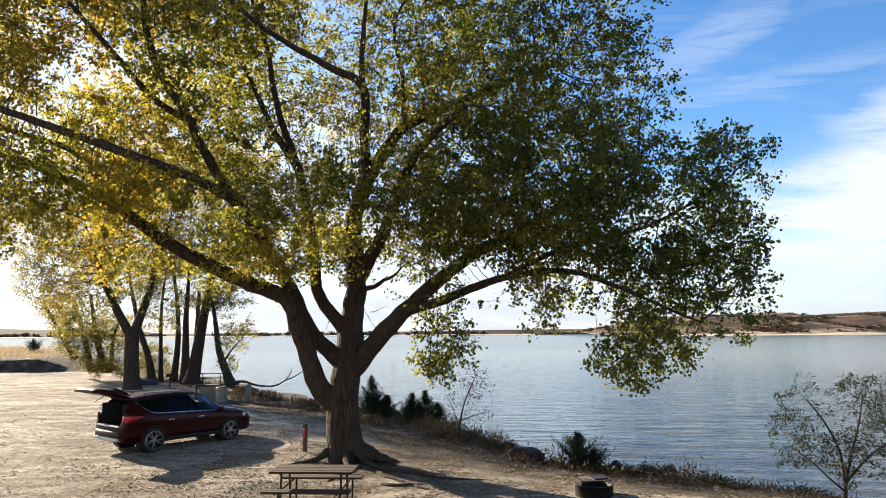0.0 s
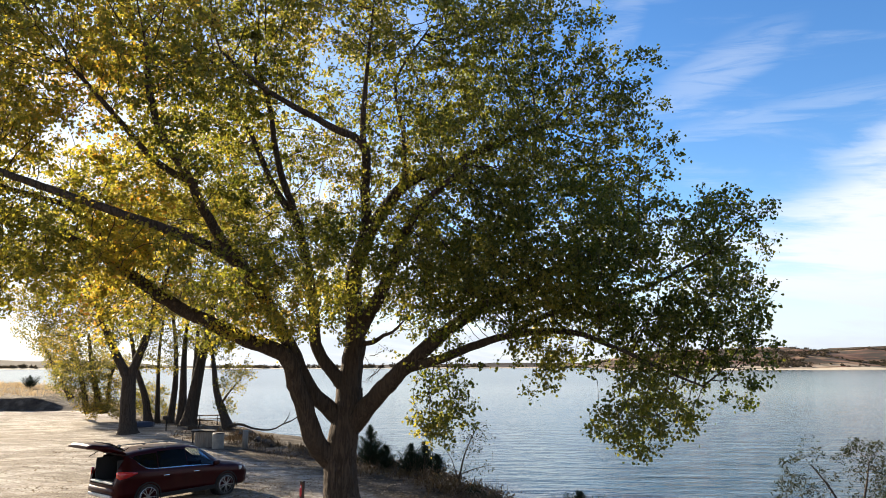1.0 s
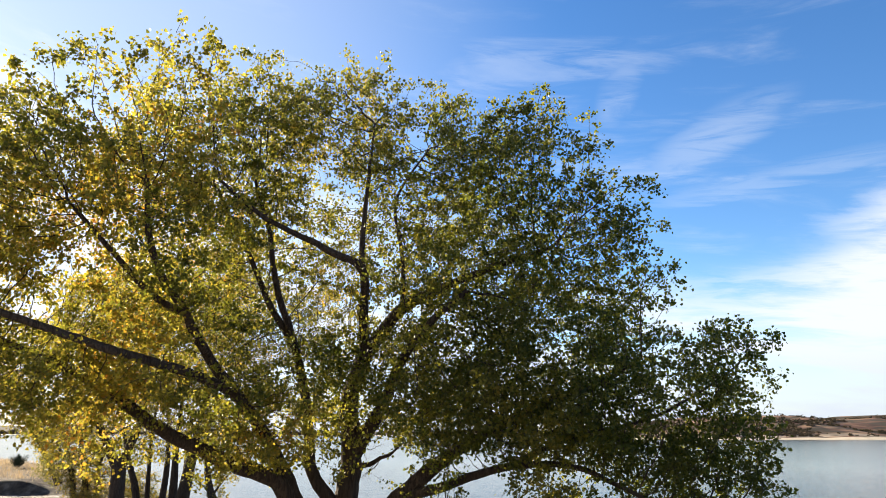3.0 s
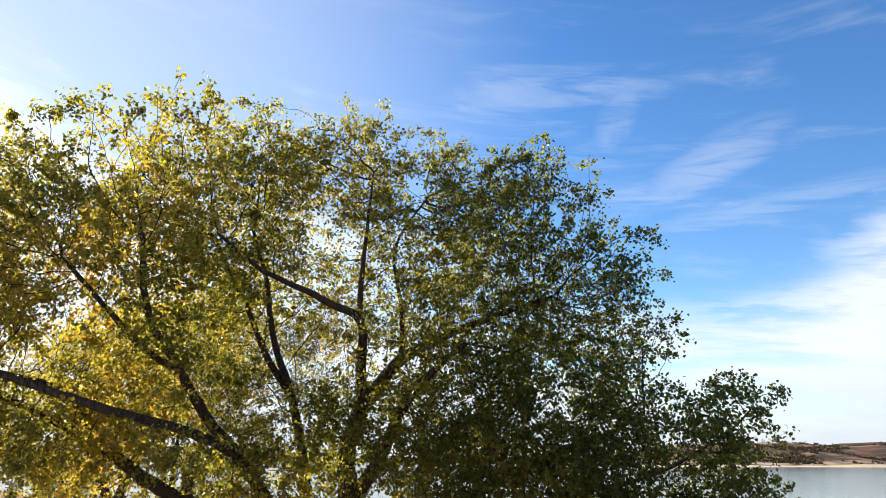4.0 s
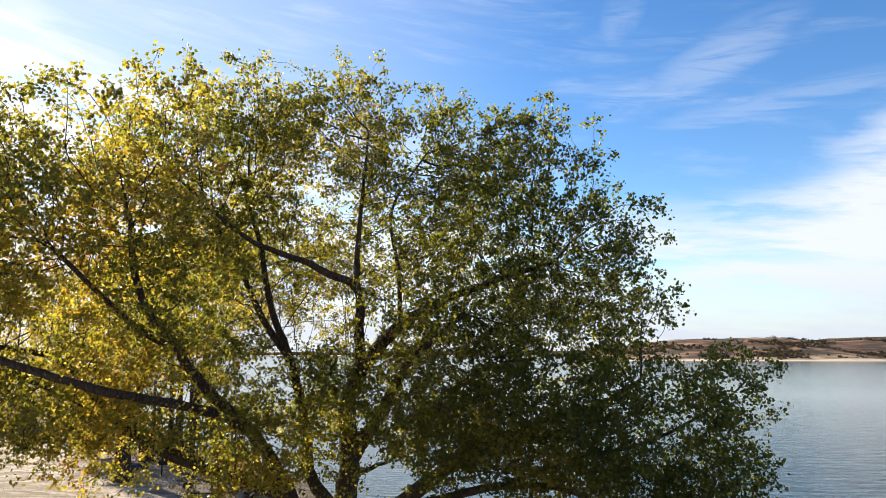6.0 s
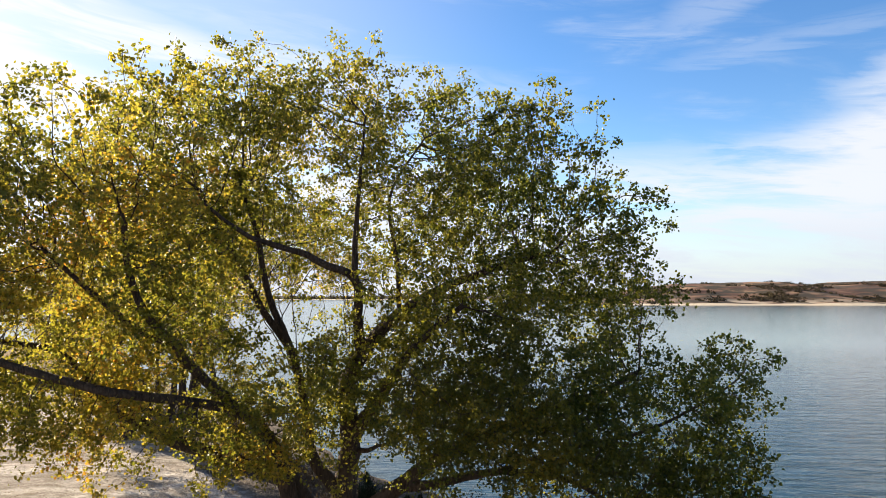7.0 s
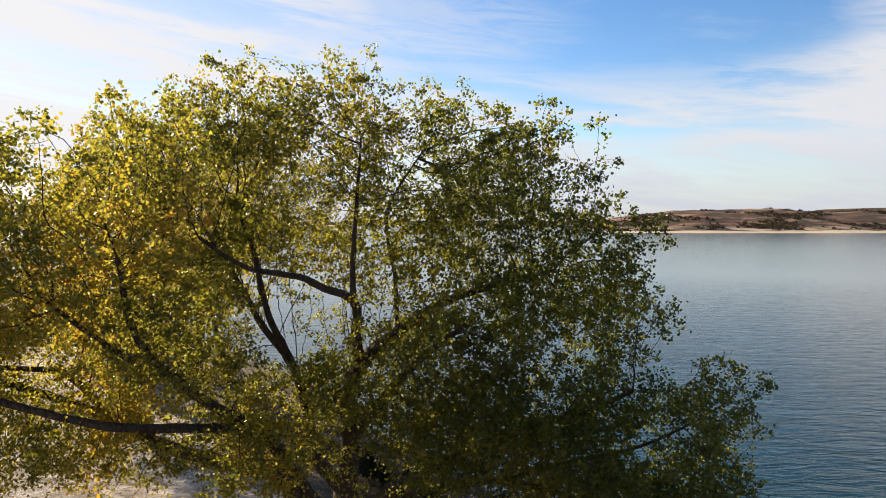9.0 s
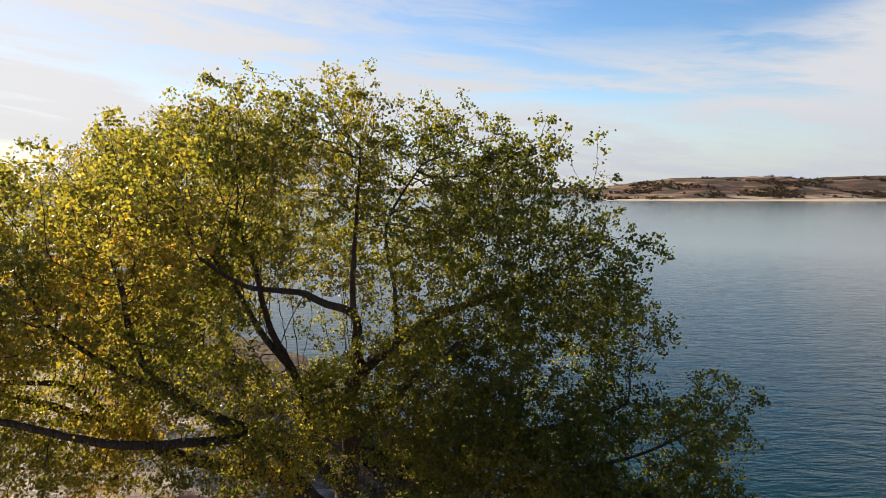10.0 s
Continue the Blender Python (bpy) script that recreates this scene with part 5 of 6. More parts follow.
build_tree("sapling", [([(-0.30, 24.66, -0.55), (-0.11, 24.56, 0.18), (0.11, 24.46, 1.07), (0.56, 24.36, 2.06)], 0.05, 0.012), ([(-0.11, 24.56, 0.18), (-0.34, 24.36, 0.89), (-0.58, 24.26, 1.29)], 0.025, 0.008), ([(-0.05, 24.56, 0.38), (0.44, 24.26, 0.61), (1.00, 24.26, 0.74)], 0.022, 0.008)],
           [(0.4, 24.5, 1.6, 0.75, 0.70, 0.65, 1.0), (-0.4, 24.3, 1.1, 0.40, 0.40, 0.40, 1.0), (0.6, 24.3, 0.6, 0.60, 0.50, 0.30, 1.0), (-0.0, 24.3, 0.5, 0.50, 0.50, 0.30, 1.0)], 900, LEAF_DULL, BARK_FAR, 52, "nearly bare sapling among dry grass on the bank",
           leaf_size=0.05, per_twig=0.9, spread=0.05, kill=0.12, step=0.10, gap=0.34, sides=8, droop=0.2, tip=0.003, leaf_reach=0.009)

# ---- the parked car ----
CAR_STATIONS = [  # x, sill, belt, half width, roof or hood height, its half width
    (-2.27, 0.42, 0.74, 0.74, 0.80, 0.66), (-2.22, 0.36, 0.92, 0.84, 1.02, 0.72), (-2.08, 0.33, 1.14, 0.89, 1.36, 0.66), (-1.92, 0.31, 1.19, 0.905, 1.60, 0.60),
    (-1.60, 0.29, 1.15, 0.92, 1.645, 0.60), (-1.00, 0.28, 1.11, 0.92, 1.69, 0.61), (-0.40, 0.28, 1.09, 0.915, 1.69, 0.615), (0.10, 0.28, 1.07, 0.915, 1.665, 0.61),
    (0.42, 0.28, 1.05, 0.915, 1.60, 0.60), (0.80, 0.28, 1.03, 0.915, 1.36, 0.62), (1.16, 0.28, 0.98, 0.915, 1.12, 0.68), (1.30, 0.28, 0.95, 0.915, 1.06, 0.74),
    (1.70, 0.27, 0.91, 0.91, 1.01, 0.74), (2.02, 0.27, 0.85, 0.87, 0.94, 0.68), (2.20, 0.30, 0.76, 0.76, 0.82, 0.58), (2.30, 0.38, 0.64, 0.58, 0.68, 0.46)]


def car_at(x):
    a = np.array(CAR_STATIONS)
    return [float(np.interp(x, a[:, 0], a[:, k])) for k in range(1, 6)]


def car_section(x):
    sill, belt, hw, top, tw = car_at(x)
    h = belt - sill
    return [(0, sill), (hw * 0.80, sill), (hw * 0.965, sill + 0.05), (hw * 0.985, sill + 0.26 * h), (hw * 0.965, sill + 0.42 * h), (hw, sill + 0.66 * h), (hw * 0.995, belt - 0.06),
            (hw * 0.955, belt), (hw * 0.955 + (tw - hw * 0.955) * 0.5 + 0.015, belt + (top - belt) * 0.48), (tw + 0.02, top - 0.075), (tw * 0.93, top - 0.02), (tw * 0.55, top), (0, top + 0.006)]


def car_glass_point(x, f, side):
    """A point of the cabin's side between belt (0) and roof edge (1), just outside the sheet metal."""
    s = car_section(x)
    a, m, b = s[7], s[8], s[9]
    p = (a[0] + (m[0] - a[0]) * f * 2, a[1] + (m[1] - a[1]) * f * 2) if f < 0.5 else (m[0] + (b[0] - m[0]) * (f * 2 - 1), m[1] + (b[1] - m[1]) * (f * 2 - 1))
    return Vector((x, side * (p[0] + 0.007), p[1] + 0.003))


def car_panel(parent, name, x0, x1, side, mat, f0=0.08, f1=0.93, slant0=0.0, slant1=0.0, thick=0.012, kick=0.0, kick_at=0.0):
    # kick: how far the panel sweeps up towards the rear, behind kick_at
    bm = bmesh.new()
    n, m = 14, 4
    rows = []
    for j in range(m + 1):
        row = []
        for i in range(n + 1):
            x = x0 + slant0 * j / m + (x1 + slant1 * j / m - x0 - slant0 * j / m) * i / n
            k = kick * max(0.0, (kick_at - x) / 0.45) ** 2 if kick else 0.0
            f = min(f0 + k, f1) + (f1 - min(f0 + k, f1)) * j / m if f1 > 0.5 else f0 + k + (f1 - f0) * j / m
            row.append(bm.verts.new(car_glass_point(x, min(f, 0.97), side)))
        rows.append(row)
    for j in range(m):
        for i in range(n):
            q = (rows[j][i], rows[j][i + 1], rows[j + 1][i + 1], rows[j + 1][i])
            bm.faces.new(q if side < 0 else q[::-1])
    bmesh.ops.solidify(bm, geom=bm.faces[:], thickness=thick)
    return part(name, bm, mat, parent, smooth=False)


def car_wheel(car, x, side):
    bm = bmesh.new()
    prof = [(0.268, -0.10), (0.284, -0.115), (0.318, -0.118), (0.343, -0.10), (0.352, -0.06), (0.352, 0.06), (0.343, 0.10), (0.318, 0.118), (0.284, 0.115), (0.268, 0.10)]
    seg = 36
    rings = [[bm.verts.new((r * math.cos(a), w, r * math.sin(a))) for r, w in prof] for a in (i * 2 * math.pi / seg for i in range(seg))]
    for i in range(seg):
        for k in range(len(prof)):
            q = (rings[i][k], rings[i][(k + 1) % len(prof)], rings[(i + 1) % seg][(k + 1) % len(prof)], rings[(i + 1) % seg][k])
            bm.faces.new(q)
    bmesh.ops.recalc_face_normals(bm, faces=bm.faces[:])
    wheel = new("wheel")
    wheel.parent = car
    wheel.matrix_local = pose(x, side * 0.815, 0.352)
    part("tyre", bm, RUBBER, wheel, smooth=True)
    bm = bmesh.new()
    out = side * 0.092
    bmesh.ops.create_cone(bm, cap_ends=False, segments=40, radius1=0.285 if side < 0 else 0.25, radius2=0.25 if side < 0 else 0.285, depth=0.02, matrix=pose(0, out + side * 0.012, 0, 90))
    bmesh.ops.create_cone(bm, cap_ends=False, segments=40, radius1=0.25, radius2=0.215, depth=0.16, matrix=pose(0, side * 0.02, 0, 90))
    cyl(bm, 0.055, 0.03, (0, out - side * 0.012, 0), (90, 0, 0), 16)
    cyl(bm, 0.05, 0.10, (0, side * 0.04, 0), (90, 0, 0), 20)
    for i in range(10):
        a = i * 36 + (9 if i % 2 else -9) * 0.7
        c, s = math.cos(radians(a)), math.sin(radians(a))
        box(bm, (0.225, 0.022, 0.024), (c * 0.157, out - side * 0.005, s * 0.157), (0, -a, 0), 0.004)
    part("rim", bm, ALLOY, wheel, "ten-spoke alloy rim")
    bm = bmesh.new()
    cyl(bm, 0.20, 0.02, (0, side * 0.03, 0), (90, 0, 0), 28)
    part("brake_disc", bm, STEEL, wheel)


def build_car(m):
    car = thing("car", m, "dark red compact SUV with its liftgate open on sand", "car")
    # the body shell, open at the rear above the bumper
    bm = bmesh.new()
    xs = [s[0] for s in CAR_STATIONS]
    fine = sorted(set(xs + [a + (b - a) * k / 3 for a, b in zip(xs, xs[1:]) for k in (1, 2)]))
    rows = []
    for x in fine:
        half = car_section(x)
        ring = [(y, z) for y, z in half] + [(-y, z) for y, z in half[-2:0:-1]]
        rows.append([bm.verts.new((x, y, z)) for y, z in ring])
    n = len(rows[0])
    for i in range(len(rows) - 1):
        for k in range(n):
            upper = 6 <= k < n - 6
            if fine[i + 1] < -1.93 and 10 <= k < n - 10:
                continue   # the tailgate's opening
            if fine[i] > -0.1 and fine[i + 1] < 0.44 and k in (7, 8, n - 9, n - 8):
                continue   # the front doors' windows
            if fine[i] > 0.5 and fine[i + 1] < 1.06 and 10 <= k < n - 10:
                continue   # the windscreen's opening
            bm.faces.new((rows[i][k], rows[i + 1][k], rows[i + 1][(k + 1) % n], rows[i][(k + 1) % n]))
    bm.faces.new(rows[-1])
    low = rows[0]
    bm.faces.new([low[k] for k in (0, 1, 2, 3, 4, 5, 6, 7, n - 7, n - 6, n - 5, n - 4, n - 3, n - 2, n - 1)])
    bmesh.ops.recalc_face_normals(bm, faces=bm.faces[:])
    part("body", bm, PAINT, car, smooth=True)
    # cargo bay
    bm = bmesh.new()
    box(bm, (1.05, 1.2, 0.03), (-1.68, 0, 0.74))
    box(bm, (0.04, 1.2, 0.62), (-1.14, 0, 1.06), (0, 12, 0), 0.01)
    for s in (-1, 1):
        box(bm, (1.05, 0.03, 0.70), (-1.64, s * 0.62, 1.08))
    box(bm, (0.9, 1.2, 0.02), (-1.55, 0, 1.56))
    part("cargo_bay", bm, LINING, car, "dark empty cargo bay")
    bm = bmesh.new()
    box(bm, (0.16, 1.28, 0.05), (-2.22, 0, 0.80), (0, 0, 0), 0.02)
    part("loading_sill", bm, SILVER, car, "silver sill plate")
    # windows, pillars of chrome below them
    for s in (-1, 1):
        car_panel(car, "window", -1.80, -1.06, s, GLASS, 0.05, 0.86, 0.10, 0.02, kick=0.62, kick_at=-1.30)
        car_panel(car, "window", -1.03, -0.10, s, GLASS, 0.03, 0.93, 0.02, 0.0)
        car_panel(car, "window", -0.07, 0.98, s, CLEAR_GLASS, 0.0, 1.0, 0.0, -0.52)
        car_panel(car, "window_trim", -1.84, 1.05, s, CHROME, -0.025, 0.03, 0.0, 0.0, 0.014, kick=0.62, kick_at=-1.30)
        for hx in (-0.80, 0.20):
            bm = bmesh.new()
            box(bm, (0.20, 0.035, 0.032), (hx, s * 0.935, 0.90), (0, 0, 0), 0.012)
            part("door_handle", bm, CHROME, car, "chrome door handle")
        bm = bmesh.new()
        box(bm, (0.20, 0.14, 0.15), (0.86, s * 1.01, 1.08), (0, 0, s * -14), 0.04)
        part("side_mirror", bm, PAINT, car, smooth=True)
        bm = bmesh.new()
        box(bm, (1.72, 0.035, 0.03), (-0.72, s * 0.60, 1.715), (0, 0.6, 0), 0.012)
        for rx in (-1.5, -0.72, 0.06):
            box(bm, (0.07, 0.03, 0.05), (rx, s * 0.60, 1.69))
        part("roof_rail", bm, GREY_METAL, car, "grey roof rail")
        bm = bmesh.new()
        lens = []
        for x, zl, zu, y in ((-2.24, 0.95, 1.13, 0.735), (-2.19, 0.92, 1.14, 0.85), (-2.05, 0.94, 1.13, 0.898), (-1.86, 0.99, 1.10, 0.922), (-1.70, 1.045, 1.075, 0.926)):
            lens.append([bm.verts.new((x, s * y, z)) for z in (zl, (zl + zu) / 2 + 0.01, zu)])
        for a, b in zip(lens, lens[1:]):
            for k in range(2):
                bm.faces.new((a[k], b[k], b[k + 1], a[k + 1]))
        bmesh.ops.recalc_face_normals(bm, faces=bm.faces[:])
        bmesh.ops.solidify(bm, geom=bm.faces[:], thickness=0.022)
        part("tail_light", bm, RED_LENS, car, "red tail light", True)
        bm = bmesh.new()
        box(bm, (0.42, 0.10, 0.12), (1.98, s * 0.79, 0.79), (0, 6, s * -28), 0.035)
        part("headlight", bm, CLEAR_LENS, car, "clear headlight")
        bm = bmesh.new()
        box(bm, (1.95, 0.03, 0.12), (0.0, s * 0.905, 0.34), (0, 0, 0), 0.012)
        part("sill_cladding", bm, BLACK, car, "black plastic sill")
        for wx in (-1.33, 1.33):   # wheel arches
            bm = bmesh.new()
            ring = []
            for i in range(23):
                a = radians(-12 + i * 204 / 22)
                ring.append([bm.verts.new((wx + r * math.cos(a), s * w, 0.352 + r * math.sin(a))) for r, w in ((0.38, 0.90), (0.38, 0.930), (0.412, 0.926), (0.425, 0.88))])
            for a, b in zip(ring, ring[1:]):
                for k in range(3):
                    bm.faces.new((a[k], b[k], b[k + 1], a[k + 1]))
            part("wheel_arch", bm, BLACK, car, "black plastic wheel arch")
            bm = bmesh.new()
            cyl(bm, 0.40, 0.26, (wx, s * 0.70, 0.36), (90, 0, 0), 30)
            part("wheel_housing", bm, BLACK, car)
            car_wheel(car, wx, s)
    # windscreen
    bm = bmesh.new()
    rws = []
    for j in range(5):
        x = 0.47 + (1.14 - 0.47) * j / 4
        _, _, _, top, tw = car_at(x)
        rws.append([bm.verts.new((x + 0.01, tw * k / 4 * 0.9, top + 0.012 - 0.02 * abs(k / 4) ** 3)) for k in range(-4, 5)])
    for a, b in zip(rws, rws[1:]):
        for k in range(8):
            bm.faces.new((a[k], b[k], b[k + 1], a[k + 1]))
    bmesh.ops.solidify(bm, geom=bm.faces[:], thickness=0.008)
    part("windscreen", bm, CLEAR_GLASS, car)
    bm = bmesh.new()
    box(bm, (0.22, 1.50, 0.22), (-2.21, 0, 0.57), (0, 0, 0), 0.09)
    rear = part("rear_bumper", bm, PAINT, car, smooth=True)
    bm = bmesh.new()
    box(bm, (0.16, 1.30, 0.09), (-2.27, 0, 0.44), (0, 0, 0), 0.03)
    part("bumper_trim", bm, SILVER, rear, "silver lower trim")
    bm = bmesh.new()
    box(bm, (0.10, 1.3, 0.24), (2.20, 0, 0.48), (0, 0, 0), 0.04)
    part("front_bumper", bm, BLACK, car)
    # the raised liftgate: a curved shell hinged at the roof's end
    gate = new("liftgate")
    gate.parent = car
    gate.matrix_local = pose(-1.93, 0, 1.66, 0, 11, 0)
    bm = bmesh.new()
    prof = [(0.02, 0.0), (-0.28, 0.09), (-0.52, 0.15), (-0.66, 0.12), (-0.98, 0.11), (-1.12, 0.05)]
    wid = [0.60, 0.64, 0.66, 0.68, 0.66, 0.60]
    up = [[bm.verts.new((x, w * k / 4, z - 0.05 * (k / 4) ** 4)) for k in range(-4, 5)] for (x, z), w in zip(prof, wid)]
    dn = [[bm.verts.new((x, w * 0.97 * k / 4, z - 0.10 - 0.10 * math.sin(min(1.0, max(0.0, -x / 1.12)) * 3.1))) for k in range(-4, 5)] for (x, z), w in zip(prof, wid)]
    for g, flip in ((up, 1), (dn, 0)):
        for a, b in zip(g, g[1:]):
            for k in range(8):
                q = (a[k], b[k], b[k + 1], a[k + 1])
                bm.faces.new(q if flip else q[::-1])
    for k in range(8):
        bm.faces.new((up[0][k], up[0][k + 1], dn[0][k + 1], dn[0][k]))
        bm.faces.new((up[-1][k + 1], up[-1][k], dn[-1][k], dn[-1][k + 1]))
    for i in range(5):
        bm.faces.new((up[i + 1][0], up[i][0], dn[i][0], dn[i + 1][0]))
        bm.faces.new((up[i][8], up[i + 1][8], dn[i + 1][8], dn[i][8]))
    bmesh.ops.recalc_face_normals(bm, faces=bm.faces[:])
    part("gate_shell", bm, PAINT, gate, "dark red gate shell", True)
    bm = bmesh.new()
    box(bm, (0.40, 1.02, 0.014), (-0.27, 0, 0.118), (0, 15, 0), 0.004)
    part("rear_window", bm, GLASS, gate)
    bm = bmesh.new()
    box(bm, (0.62, 1.10, 0.03), (-0.66, 0, 0.055), (0, 2, 0), 0.012)
    part("gate_lining", bm, LINING, gate)
    bm = bmesh.new()
    box(bm, (0.16, 0.9, 0.03), (-0.03, 0, 0.04), (0, 20, 0), 0.012)
    part("spoiler", bm, BLACK, gate)
    for s in (-1, 1):
        bm = bmesh.new()
        cyl(bm, 0.012, 0.62, (-0.20, s * 0.60, -0.08), (0, 52, 0), 8)
        part("gas_strut", bm, STEEL, gate)
    for sx, sy in ((0.25, -0.36), (0.25, 0.36), (-0.62, -0.36), (-0.62, 0.36)):
        bm = bmesh.new()
        box(bm, (0.50, 0.50, 0.16), (sx, sy, 0.70), (0, 0, 0), 0.05)
        box(bm, (0.16, 0.50, 0.62), (sx - 0.28, sy, 1.02), (0, -14, 0), 0.05)
        box(bm, (0.10, 0.26, 0.18), (sx - 0.36, sy, 1.42), (0, -14, 0), 0.04)
        part("seat", bm, LINING, car)
    return car


build_car(pose(-9.13, 22.17, 0.0, 0, 0, 54.5))


# ---- picnic tables ----
def picnic_table(m, label, boards=5):
    t = thing("picnic_table", m, label, "table", "picnic tables")
    for i in range(boards):
        bm = bmesh.new()
        box(bm, (1.66, 0.142, 0.042), (0, (i - (boards - 1) / 2) * 0.152, 0.735 + 0.002 * (i % 2)), (0, 0, 0.2 * (i % 3 - 1)), 0.005)
        part("plank", bm, BOARD, t)
    for s in (-1, 1):
        for k in (0, 1):
            bm = bmesh.new()
            box(bm, (1.72, 0.125, 0.042), (0, s * (0.60 + 0.135 * k), 0.445), (0, 0, 0), 0.005)
            part("bench_plank", bm, BOARD, t)
    for x in (-0.60, 0.60):
        bm = bmesh.new()
        for s in (-1, 1):
            cyl(bm, 0.021, 0.74, (x, s * 0.33, 0.36), (s * 9, 0, 0), 10)
            cyl(bm, 0.021, 0.42, (x + 0.05, s * 0.66, 0.21), (0, 0, 0), 10)
        cyl(bm, 0.021, 1.44, (x, 0, 0.405), (90, 0, 0), 10)
        cyl(bm, 0.021, 0.74, (x, 0, 0.705), (90, 0, 0), 10)
        part("leg_frame", bm, STEEL, t, "dark steel tube frame")
    return t


picnic_table(pose(-2.96, 14.25, 0.0, 0, 0, -1.5), "brown plank picnic table on dark steel legs under the cottonwood")
picnic_table(pose(-18.0, 48.6, -0.05, 0, 0, 20), "picnic table in the shade of the bank trees")


# ---- fire ring ----
def fire_ring(m):
    f = thing("fire_ring", m, "rusty dark steel fire ring with a raised grate on sand", "fire pit")
    bm = bmesh.new()
    seg = 36
    rows = [[bm.verts.new((r * math.cos(a), r * math.sin(a), z)) for r, z in ((0.40, 0.0), (0.40, 0.27), (0.425, 0.285), (0.385, 0.29), (0.375, 0.0))]
            for a in (i * 2 * math.pi / seg for i in range(seg))]
    for i in range(seg):
        for k in range(4):
            bm.faces.new((rows[i][k], rows[(i + 1) % seg][k], rows[(i + 1) % seg][k + 1], rows[i][k + 1]))
    part("ring", bm, STEEL, f, smooth=True)
    bm = bmesh.new()
    for i in range(9):
        cyl(bm, 0.009, 0.62, (-0.26 + i * 0.065, 0.02, 0.385), (90, 0, 0), 8)
    for s in (-1, 1):
        cyl(bm, 0.012, 0.56, (0, 0.02 + s * 0.31, 0.385), (0, 90, 0), 8)
    box(bm, (0.30, 0.34, 0.03), (0.10, 0.0, 0.405), (0, -4, 0), 0.006)
    box(bm, (0.10, 0.40, 0.10), (-0.30, 0.0, 0.33), (0, 0, 0), 0.01)
    part("grate", bm, STEEL, f, "steel cooking grate")
    for x in (-0.28, 0.28):
        bm = bmesh.new()
        cyl(bm, 0.016, 0.42, (x, 0.30, 0.20), (0, 0, 0), 8)
        part("grate_post", bm, STEEL, f)
    bm = bmesh.new()
    bmesh.ops.create_uvsphere(bm, u_segments=16, v_segments=6, radius=0.34, matrix=pose(0, 0, 0.03) @ Matrix.Diagonal((1, 1, 0.2, 1)))
    part("ash", bm, LINING, f)
    return f


fire_ring(pose(2.83, 15.2, -0.03, 0, 0, 12))


# ---- posts and campsite furniture ----
def site_post(m):
    p = thing("site_post", m, "dark wooden site post with a small red plate", "post")
    bm = bmesh.new()
    box(bm, (0.10, 0.10, 0.84), (0, 0, 0.36), (0, 0, 0), 0.008)
    part("shaft", bm, POSTWOOD, p)
    bm = bmesh.new()
    box(bm, (0.115, 0.115, 0.03), (0, 0, 0.795), (0, 0, 0), 0.006)
    part("cap", bm, STEEL, p)
    bm = bmesh.new()
    box(bm, (0.085, 0.008, 0.32), (0, -0.056, 0.55), (0, 0, 0), 0.002)
    sign = part("plate", bm, RED_SIGN, p, "red plate")
    bm = bmesh.new()
    box(bm, (0.055, 0.004, 0.05), (0, -0.0625, 0.66))
    part("mark", bm, WHITE_SIGN, sign, "pale bar")
    return p


site_post(pose(-4.62, 20.5, 0.0, 0, 0, -38))


def wood_post(m, h, r, label):
    p = thing("wood_post", m, label, "post")
    bm = bmesh.new()
    cyl(bm, r, h, (0, 0, h / 2 - 0.06), (2, 1, 0), 14, r * 0.93)
    part("shaft", bm, GREYWOOD, p, smooth=True)
    return p


wood_post(pose(-11.0, 35.1, -0.1), 1.06, 0.15, "short weathered wooden post at the bank's edge")


def cabinet_box(m):
    c = thing("utility_box", m, "weathered grey service box with a dark lid by the bank", "box")
    for i in range(5):
        bm = bmesh.new()
        box(bm, (0.165, 0.70, 0.84), (-0.34 + i * 0.17, 0, 0.42), (0, 0, 0), 0.008)
        part("slat", bm, GREYWOOD, c)
    bm = bmesh.new()
    box(bm, (1.15, 0.85, 0.06), (-0.05, 0, 0.88), (0, 2, 0), 0.01)
    part("lid", bm, STEEL, c, "dark lid")
    return c


cabinet_box(pose(-13.3, 35.6, -0.04, 0, 0, 18))


def barrel(m):
    b = thing("trash_barrel", m, "grey metal trash barrel beside the service box", "barrel")
    bm = bmesh.new()
    cyl(bm, 0.29, 0.78, (0, 0, 0.39), (0, 0, 0), 24)
    for z in (0.02, 0.27, 0.52, 0.77):
        cyl(bm, 0.302, 0.025, (0, 0, z), (0, 0, 0), 24)
    part("drum", bm, GREY_METAL, b, smooth=False)
    bm = bmesh.new()
    cyl(bm, 0.30, 0.05, (0, 0, 0.81), (0, 0, 0), 24, 0.22)
    part("lid", bm, STEEL, b)
    return b


barrel(pose(-12.35, 35.0, -0.04))


def grill(m):
    g = thing("grill", m, "black pedestal grill on a steel post", "grill")
    bm = bmesh.new()
    cyl(bm, 0.04, 0.80, (0, 0, 0.36), (0, 0, 0), 10)
    part("post", bm, STEEL, g)
    bm = bmesh.new()
    box(bm, (0.50, 0.40, 0.03), (0, 0, 0.78))
    for s in (-1, 1):
        box(bm, (0.50, 0.02, 0.20), (0, s * 0.2, 0.87))
    box(bm, (0.02, 0.40, 0.20), (-0.25, 0, 0.87))
    part("firebox", bm, STEEL, g)
    return g


grill(pose(-19.2, 44.5, -0.05, 0, 0, 30))
grill(pose(-14.6, 37.4, -0.05, 0, 0, 10))


